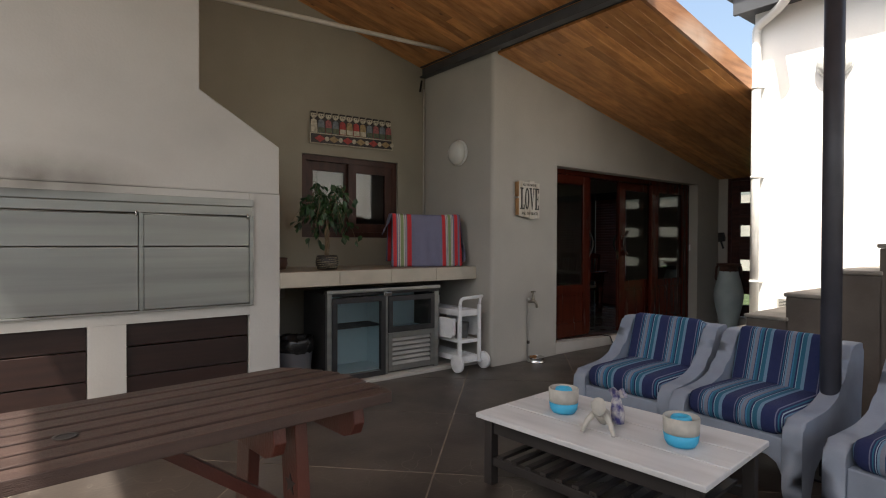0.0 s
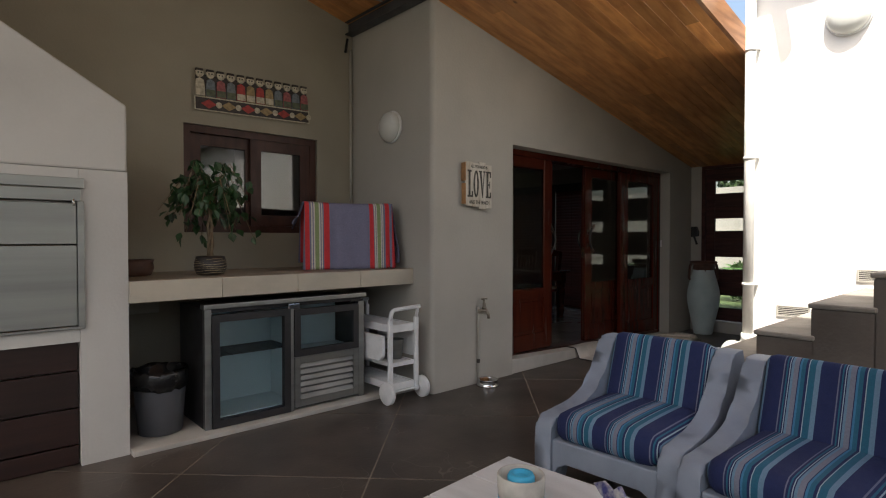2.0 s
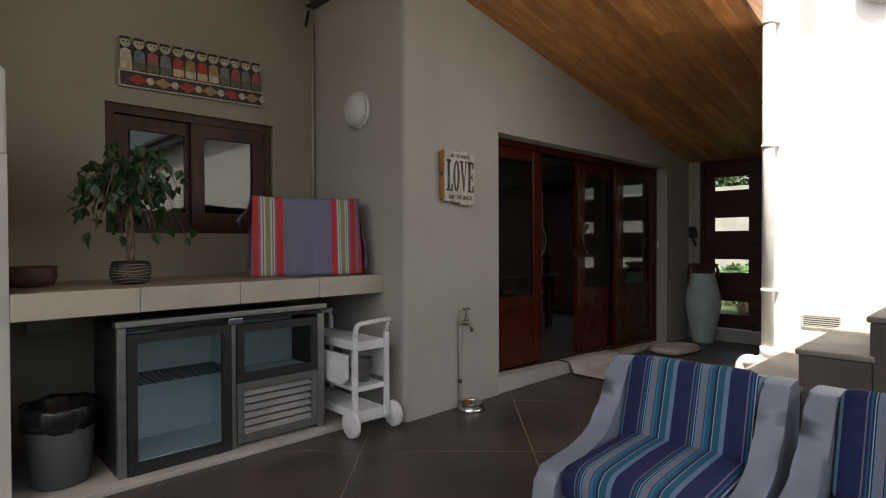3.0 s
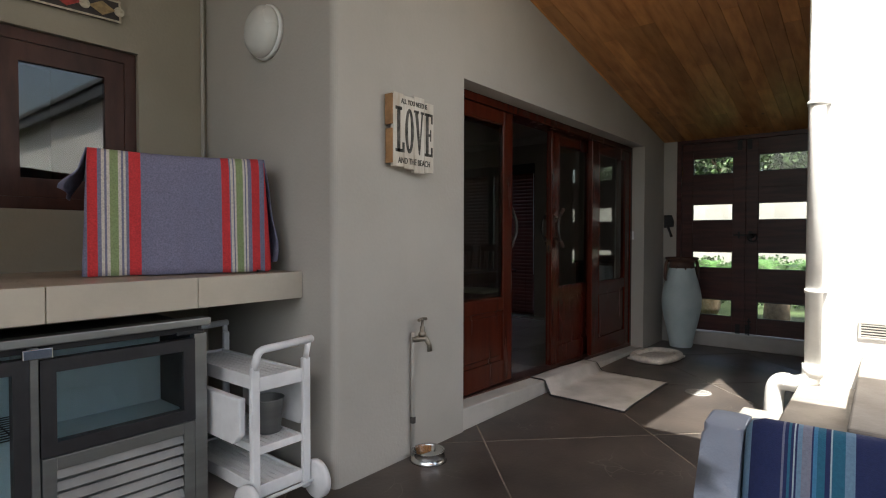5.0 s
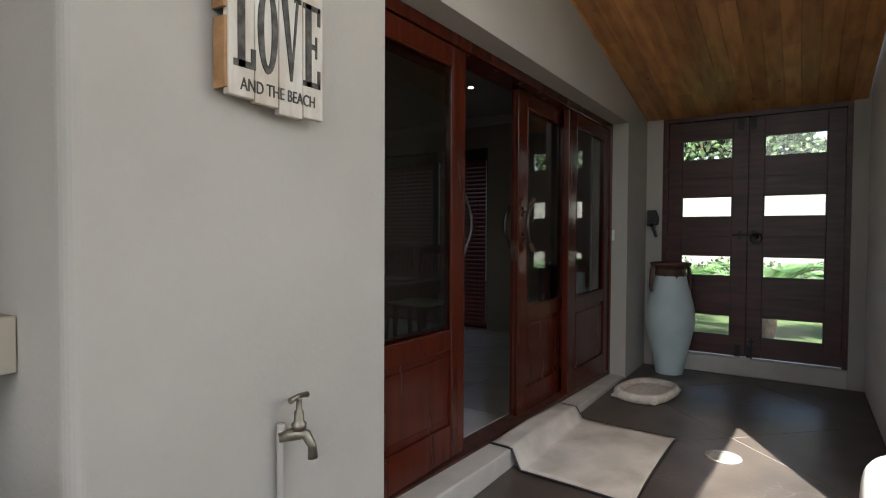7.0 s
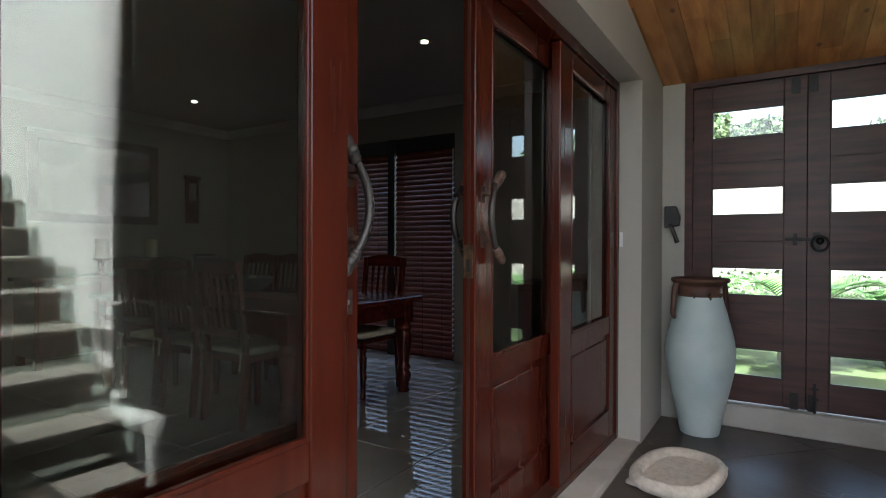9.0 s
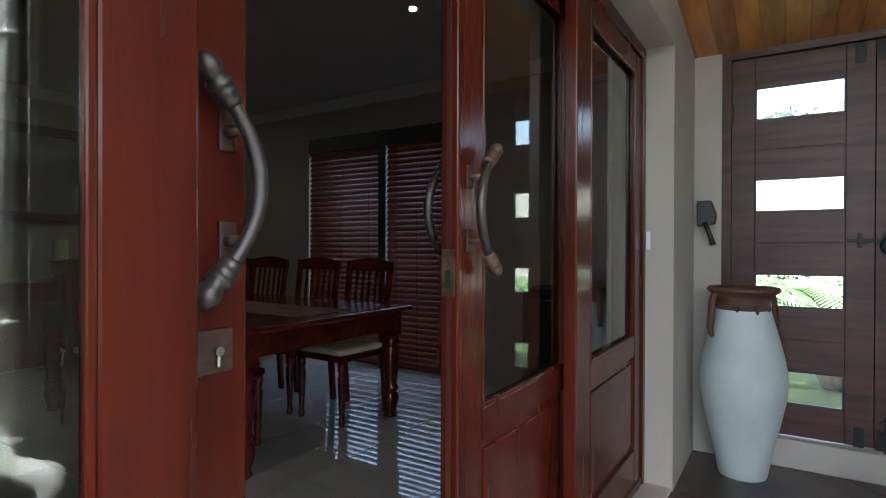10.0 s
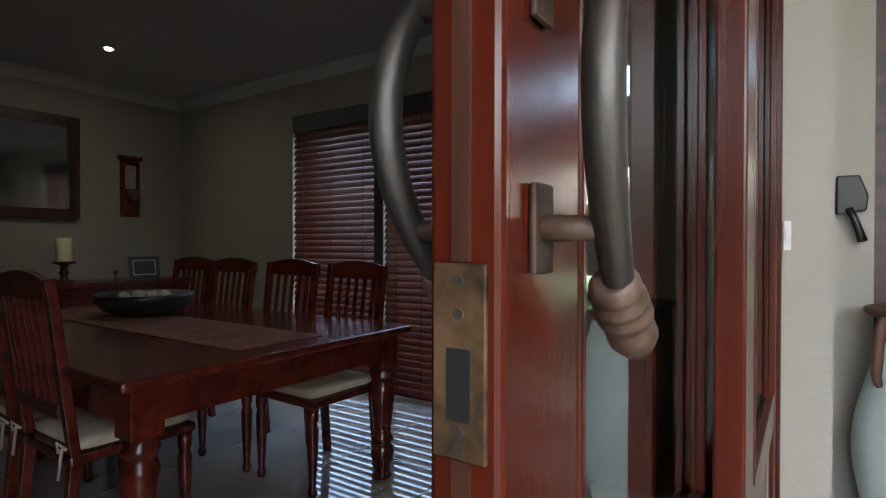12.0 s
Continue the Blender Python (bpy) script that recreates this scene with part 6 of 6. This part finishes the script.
one = dining_chair()
one.matrix_basis = pose(6.855, 6.12, 0.02, 0, 0, 0)
copy_thing(one, pose(6.855, 6.59, 0.02, 0, 0, -2))
copy_thing(one, pose(6.86, 7.08, 0.02, 0, 0, 3))
for y, a in ((5.93, 178), (6.42, 181), (6.98, 180), (7.42, 182)):
    copy_thing(one, pose(7.72, y, 0.02, 0, 0, a))


def blinds():
    for k, (a, b) in enumerate(((5.845, 6.535), (6.625, 7.525))):
        t = thing("wooden_blind", "closed red-brown timber venetian blind", "blind", "venetian blinds")
        part("head_rail", B(((ROOM_X - 0.01, a, 2.075), (ROOM_X + 0.055, b, 2.215)), bevel=0.005), M["table_dark"], t)
        n = 40
        us = [-0.040 + 0.016 * k for k in range(6)]
        curve = [(u, 0.009 * (1 - (u / 0.04) ** 2)) for u in us] + [(u, 0.009 * (1 - (u / 0.04) ** 2) - 0.003) for u in reversed(us)]
        for i in range(n):
            z = 0.10 + i * 0.0508
            arc = [(ROOM_X + 0.02 + 0.586 * u - 0.810 * o, z + 0.810 * u + 0.586 * o) for u, o in curve]
            part("slat", prism(bmesh.new(), arc, "y", a + 0.006, b - 0.006), M["blind"], t)
        part("bottom_rail", B(((ROOM_X, a + 0.005, 0.045), (ROOM_X + 0.04, b - 0.005, 0.07)), bevel=0.004), M["dining"], t)
        for y in (a + 0.12, (a + b) / 2, b - 0.12):
            part("ladder_cord", tube(bmesh.new(), [(ROOM_X - 0.004, y, 0.06), (ROOM_X - 0.004, y, 2.08)], 0.0016, 6), M["dining"], t)
    structure("blind_mullion", B(((ROOM_X - 0.012, 6.537, 0.02), (ROOM_X + 0.079, 6.623, 2.22))), M["table_dark"], "dark mullion between the blinds", "mullion")
    x0, x1 = ROOM_X + 0.08, ROOM_X + 0.13
    structure("window_2", B(((x0, 5.83, 0.02), (x1, 5.90, 2.22)), ((x0, 6.54, 0.02), (x1, 6.62, 2.22)), ((x0, 7.47, 0.02), (x1, 7.54, 2.22)), ((x0, 5.90, 2.15), (x1, 7.47, 2.22)), ((x0, 5.90, 0.02), (x1, 7.47, 0.12))), M["window_wood"], "timber glazed doors behind the blinds", "window")
    for y, z in ((5.838, 0.62), (5.842, 0.95)):
        solid("bead_chain", tube(bmesh.new(), [(ROOM_X - 0.014, y, z), (ROOM_X - 0.014, y, 2.07)], 0.0028, 6), M["white_plastic"], "thin pale bead chain beside the blind", "blind chain")


blinds()


def back_wall_things():
    y = ROOM_Y
    m = thing("wall_mirror", "rectangular wall mirror in a dark timber frame", "mirror")
    x0, x1, z0, z1, w = 6.75, 8.005, 1.36, 2.235, 0.085
    part("frame", ring(bmesh.new(), "y", y - 0.035, y - 0.002, x0, z0, x1, z1, w), M["window_wood"], m)
    part("mirror_glass", B(((x0 + w, y - 0.014, z0 + w), (x1 - w, y - 0.006, z1 - w))), M["mirror"], m)
    s = thing("wall_sconce", "dark timber wall sconce with a small mirror and candle cup", "sconce")
    part("back_board", B(((8.345, y - 0.02, 1.40), (8.52, y - 0.002, 1.93)), ((8.325, y - 0.04, 1.93), (8.54, y - 0.002, 1.965)), bevel=0.004), M["dining"], s)
    part("mirror_glass", B(((8.385, y - 0.024, 1.66), (8.48, y - 0.0205, 1.88))), M["mirror"], s)
    part("candle_cup", lathe(bmesh.new(), [(0.012, 0), (0.03, 0.01), (0.055, 0.06), (0.058, 0.09), (0.05, 0.09)], (8.432, y - 0.09, 1.55), 18), M["terracotta"], s)
    part("bracket", B(((8.415, y - 0.10, 1.535), (8.45, y - 0.02, 1.552)), bevel=0.003), M["dining"], s)
    b = thing("sideboard", "dark mahogany sideboard against the back wall", "sideboard")
    part("top", B(((6.60, 8.70, 0.80), (8.75, 9.19, 0.835)), bevel=0.006), M["dining"], b)
    part("body", B(((6.64, 8.74, 0.12), (8.71, 9.18, 0.80)), bevel=0.004), M["dining"], b)
    for i in range(4):
        a = 6.66 + i * 0.515
        d = part("door", B(((a, 8.722, 0.16), (a + 0.50, 8.739, 0.78)), bevel=0.004), M["dining"], b)
        part("knob", lathe(bmesh.new(), [(0.006, 0), (0.013, 0.012), (0.004, 0.02)], seg=12), M["brass"], d).matrix_basis = pose(a + (0.46 if i % 2 == 0 else 0.04), 8.721, 0.5, 90, 0, 0)
    for x in (6.68, 8.67):
        for yy in (8.78, 9.14):
            part("foot", B(((x - 0.03, yy - 0.03, 0.02), (x + 0.03, yy + 0.03, 0.12)), bevel=0.003), M["dining"], b)
    for x in (7.27, 7.775):
        c = thing("candle_stand", "turned timber candle stand with a thick ivory candle", "candle", "candle stands on the sideboard", pose(x, 8.90, 0.836))
        part("stand", lathe(bmesh.new(), [(0.075, 0), (0.07, 0.012), (0.03, 0.03), (0.025, 0.06), (0.04, 0.08), (0.025, 0.10), (0.03, 0.14), (0.085, 0.16), (0.085, 0.17)], seg=24), M["dining"], c)
        part("candle", lathe(bmesh.new(), [(0.056, 0.171), (0.057, 0.175), (0.057, 0.355), (0.052, 0.36), (0.01, 0.355)], seg=24), M["candle"], c, "thick ivory candle")
    f = thing("photo_frame", "small black picture frame with a pale mount", "picture frame", at=pose(8.44, 8.93, 0.836, -8, 0, 0))
    part("frame", ring(bmesh.new(), "y", 0, 0.012, -0.135, 0, 0.135, 0.20, 0.03), M["black"], f)
    part("mount", B(((-0.105, 0.003, 0.03), (0.105, 0.006, 0.17))), M["cushion"], f)
    part("picture", B(((-0.092, 0.001, 0.042), (0.092, 0.003, 0.158))), M["black"], f)
    part("stay", bar(bmesh.new(), (0, 0.012, 0.12), (0, 0.07, 0.004), 0.03, 0.004), M["black"], f)
    solid("ornament_bird", lathe(bmesh.new(), [(0.015, 0), (0.006, 0.01), (0.005, 0.05), (0.018, 0.06), (0.02, 0.075), (0.004, 0.09)], (8.17, 8.90, 0.836), 12), M["pewter"], "small metal ornament on the sideboard", "ornament")


back_wall_things()


def corner_cabinet():
    t = thing("corner_cabinet", "black painted cabinet with a chain by the window", "cabinet")
    x0, x1, y0, y1 = 8.38, 8.80, 4.50, 4.92
    part("body", B(((x0, y0, 0.03), (x1, y1, 0.84)), bevel=0.006), M["table_dark"], t)
    part("top", B(((x0 - 0.02, y0 - 0.02, 0.841), (x1 + 0.02, y1 + 0.02, 0.87)), bevel=0.006), M["table_dark"], t)
    part("door", B(((x0 - 0.012, y0 + 0.03, 0.08), (x0 - 0.001, y1 - 0.03, 0.80)), bevel=0.004), M["table_dark"], t)
    part("chain", tube(bmesh.new(), [(x0 - 0.02, y0 + 0.1, 0.55), (x0 - 0.022, y0 + 0.1, 0.25)], 0.004, 6), M["chrome"], t)


corner_cabinet()
M["spot_glow"] = glow_mat("lit_downlight", (1.0, 0.93, 0.82), 30.0)


def downlight(x, y):
    t = thing("downlight", "small lit recessed ceiling downlight", "downlight", "ceiling downlights", pose(x, y, ROOM_Z))
    part("bezel", lathe(bmesh.new(), [(0.022, -0.004), (0.040, -0.006), (0.042, -0.0005)], seg=24), M["chrome"], t)
    part("lens", lathe(bmesh.new(), [(0.021, -0.0075), (0.020, -0.0065)], seg=24), M["spot_glow"], t, "glowing lens")
    d = bpy.data.lights.new("downlight_lamp", "SPOT")
    d.energy, d.spot_size, d.spot_blend, d.color, d.shadow_soft_size = 0.4, radians(140), 1.0, (1.0, 0.86, 0.68), 0.03
    o = new("downlight_lamp", d)
    o.matrix_world = look((x, y, ROOM_Z - 0.012), (x, y, 0))


for x, y in ((7.655, 5.307), (7.775, 8.15)):
    downlight(x, y)


# ---- garden beyond the doors ----
def cycad(at, fronds, length, seed):
    rg = random.Random(seed)
    t = thing("cycad", "green cycad with stiff arching feather leaves", "plant", "cycads in the garden", at)
    part("stem", lathe(bmesh.new(), [(0.12, 0), (0.16, 0.1), (0.15, 0.35), (0.08, 0.42)], seg=16), M["bark"], t)
    bm = bmesh.new()
    for k in range(fronds):
        a = 2 * math.pi * k / fronds + rg.uniform(-0.2, 0.2)
        rise = rg.uniform(0.5, 1.25)
        pts = []
        for i in range(13):
            u = i / 12
            pts.append(Vector((math.cos(a) * length * u * math.cos(rise * 0.8), math.sin(a) * length * u * math.cos(rise * 0.8), 0.40 + length * (math.sin(rise) * u - 0.55 * u * u))))
        tube(bm, pts, [0.010 * (1 - 0.8 * i / 12) + 0.001 for i in range(13)], 5)
        for i in range(24):
            u = 0.12 + 0.86 * i / 24
            j = min(int(u * 12), 11)
            p = pts[j].lerp(pts[j + 1], u * 12 - j)
            d = (pts[j + 1] - pts[j]).normalized()
            side = d.cross(Vector((0, 0, 1))).normalized()
            ln = 0.20 * math.sin(math.pi * (0.15 + 0.8 * u)) + 0.03
            for s in (-1, 1):
                tip = p + side * s * ln + d * ln * 0.55 + Vector((0, 0, 0.03))
                w = d * 0.011
                v = [bm.verts.new(q) for q in (p - w, p + w, tip)]
                bm.faces.new(v)
    tagged(part("fronds", bm, M["palm"], t, "stiff green feather leaves"), kind="stuff")


cycad(pose(10.6, 3.05, -0.03), 22, 1.15, 5)
cycad(pose(11.3, 4.05, -0.03), 20, 1.05, 9)
cycad(pose(11.2, 2.2, -0.03), 18, 0.9, 12)


def leafy(name, label, category, at, blobs, count, leaf_size, seed, trunk=None):
    rg = random.Random(seed)
    t = thing(name, label, category, "", at)
    if trunk:
        bm = tube(bmesh.new(), [(0, 0, 0), (0.05, 0.03, trunk * 0.5), (0.0, 0.1, trunk)], [0.16, 0.12, 0.08], 10)
        for k in range(6):
            a = k * 1.05
            tube(bm, [(0, 0.08, trunk * 0.9), (0.7 * math.cos(a), 0.7 * math.sin(a), trunk + 0.7), (1.3 * math.cos(a), 1.3 * math.sin(a), trunk + 1.4)], [0.06, 0.04, 0.015], 6)
        part("trunk", bm, M["bark"], t)
    bm = bmesh.new()
    for k in range(count):
        c, r = blobs[rg.randrange(len(blobs))]
        d = Vector((rg.gauss(0, 1), rg.gauss(0, 1), rg.gauss(0, 1))).normalized() * (rg.uniform(0.55, 1.0) ** 0.5)
        p = Vector(c) + Vector((d.x * r[0], d.y * r[1], d.z * r[2]))
        m = Matrix.Translation(p) @ Euler((rg.uniform(0, 6), rg.uniform(0, 6), rg.uniform(0, 6))).to_matrix().to_4x4()
        s = leaf_size * rg.uniform(0.6, 1.3)
        v = [bm.verts.new(m @ Vector(q)) for q in ((0, 0, 0), (s * 0.4, s * 0.5, s * 0.1), (0, s, 0), (-s * 0.4, s * 0.5, s * 0.1))]
        bm.faces.new(v)
    tagged(part("crown", bm, M["hedge"], t, "many small green leaves"), kind="stuff")


leafy("garden_tree", "broad leafy green garden tree", "tree", pose(17.5, 4.6, -0.03), [((0, 0, 3.1), (1.3, 1.3, 0.7)), ((0.3, 1.5, 3.0), (1.0, 1.0, 0.6)), ((0, -1.2, 3.2), (0.9, 0.9, 0.6)), ((0, 0.4, 3.6), (0.9, 1.0, 0.5))], 6000, 0.16, 21, 2.2)
leafy("garden_tree", "leafy green garden tree by the wall", "tree", pose(18.5, 1.2, -0.03), [((0, 0, 2.8), (1.5, 1.5, 0.9)), ((0.3, 1.2, 2.4), (1.1, 1.2, 0.7)), ((0, -1.2, 3.3), (1.2, 1.1, 0.8))], 7000, 0.16, 23, 2.0)
leafy("garden_shrub", "low green garden shrub", "shrub", pose(12.6, 3.4, -0.03), [((0, 0, 0.45), (0.5, 0.9, 0.45)), ((0.2, -1.0, 0.4), (0.5, 0.7, 0.45)), ((0.2, 1.1, 0.4), (0.5, 0.7, 0.45))], 4000, 0.07, 27)
structure("wall_garden_east", B(((16.0, -9, -0.03), (16.2, 20, 2.6))), M["garden_wall"], "pale garden boundary wall", "wall")
structure("path", B(((8.6, 2.0, -0.03), (9.7, 4.4, 0.0))), M["paving"], "pale paved garden path", "path")


# ---- floor pieces ----
def patio_slabs():
    """Square dark slabs laid on the diagonal, 1 m on a side, clipped to the patio."""
    su, sv, u0, v0, g = 1.45 / math.sqrt(2), 1.42 / math.sqrt(2), 8.28 / math.sqrt(2), 2.345 / math.sqrt(2), 0.0045
    bed = bpy.data.objects["floor_bed"]

    def clip(poly, axis, limit, keep_low):
        out = []
        for i in range(len(poly)):
            p, q = poly[i], poly[(i + 1) % len(poly)]
            ip, iq = (p[axis] <= limit) == keep_low, (q[axis] <= limit) == keep_low
            if ip:
                out.append(p)
            if ip != iq:
                t = (limit - p[axis]) / (q[axis] - p[axis])
                out.append((p[0] + t * (q[0] - p[0]), p[1] + t * (q[1] - p[1])))
        return out
    for region in ((-4.4, 5.695, -3.0, 4.99), (5.6952, 8.36, WHITE_Y + 0.002, FRONT)):
        for i in range(-14, 6):
            for j in range(-12, 9):
                ua, va = u0 + i * su + g, v0 + j * sv + g
                ub, vb = ua + su - 2 * g, va + sv - 2 * g
                c = 1 / math.sqrt(2)
                poly = [((u + v) * c, (u - v) * c) for u, v in ((ua, va), (ub, va), (ub, vb), (ua, vb))]
                for ax, lim, low in ((0, region[0], False), (0, region[1], True), (1, region[2], False), (1, region[3], True)):
                    poly = clip(poly, ax, lim, low) if poly else poly
                if len(poly) < 3:
                    continue
                area = abs(sum(poly[k][0] * poly[(k + 1) % len(poly)][1] - poly[(k + 1) % len(poly)][0] * poly[k][1] for k in range(len(poly)))) / 2
                if area < 0.004:
                    continue
                bm = bmesh.new()
                prism(bm, poly, "z", -0.03, 0.0)
                part("slab", bm, M["slab"], bed)


patio_slabs()


def room_tiles():
    bed = bpy.data.objects["floor_room_bed"]
    tile = mesh_of(B(((0.002, 0.002, 0.0), (0.598, 0.598, 0.008)), bevel=0.0015), "tile", M["tile"])
    for i in range(9):
        for j in range(9):
            x, y = 3.87 + i * 0.6, 4.165 + j * 0.6
            if x + 0.6 > ROOM_X + 0.35 or y + 0.6 > ROOM_Y + 0.4:
                continue
            o = new("tile", tile)
            o.parent = bed
            o.location = (x, y, 0.0135)


room_tiles()
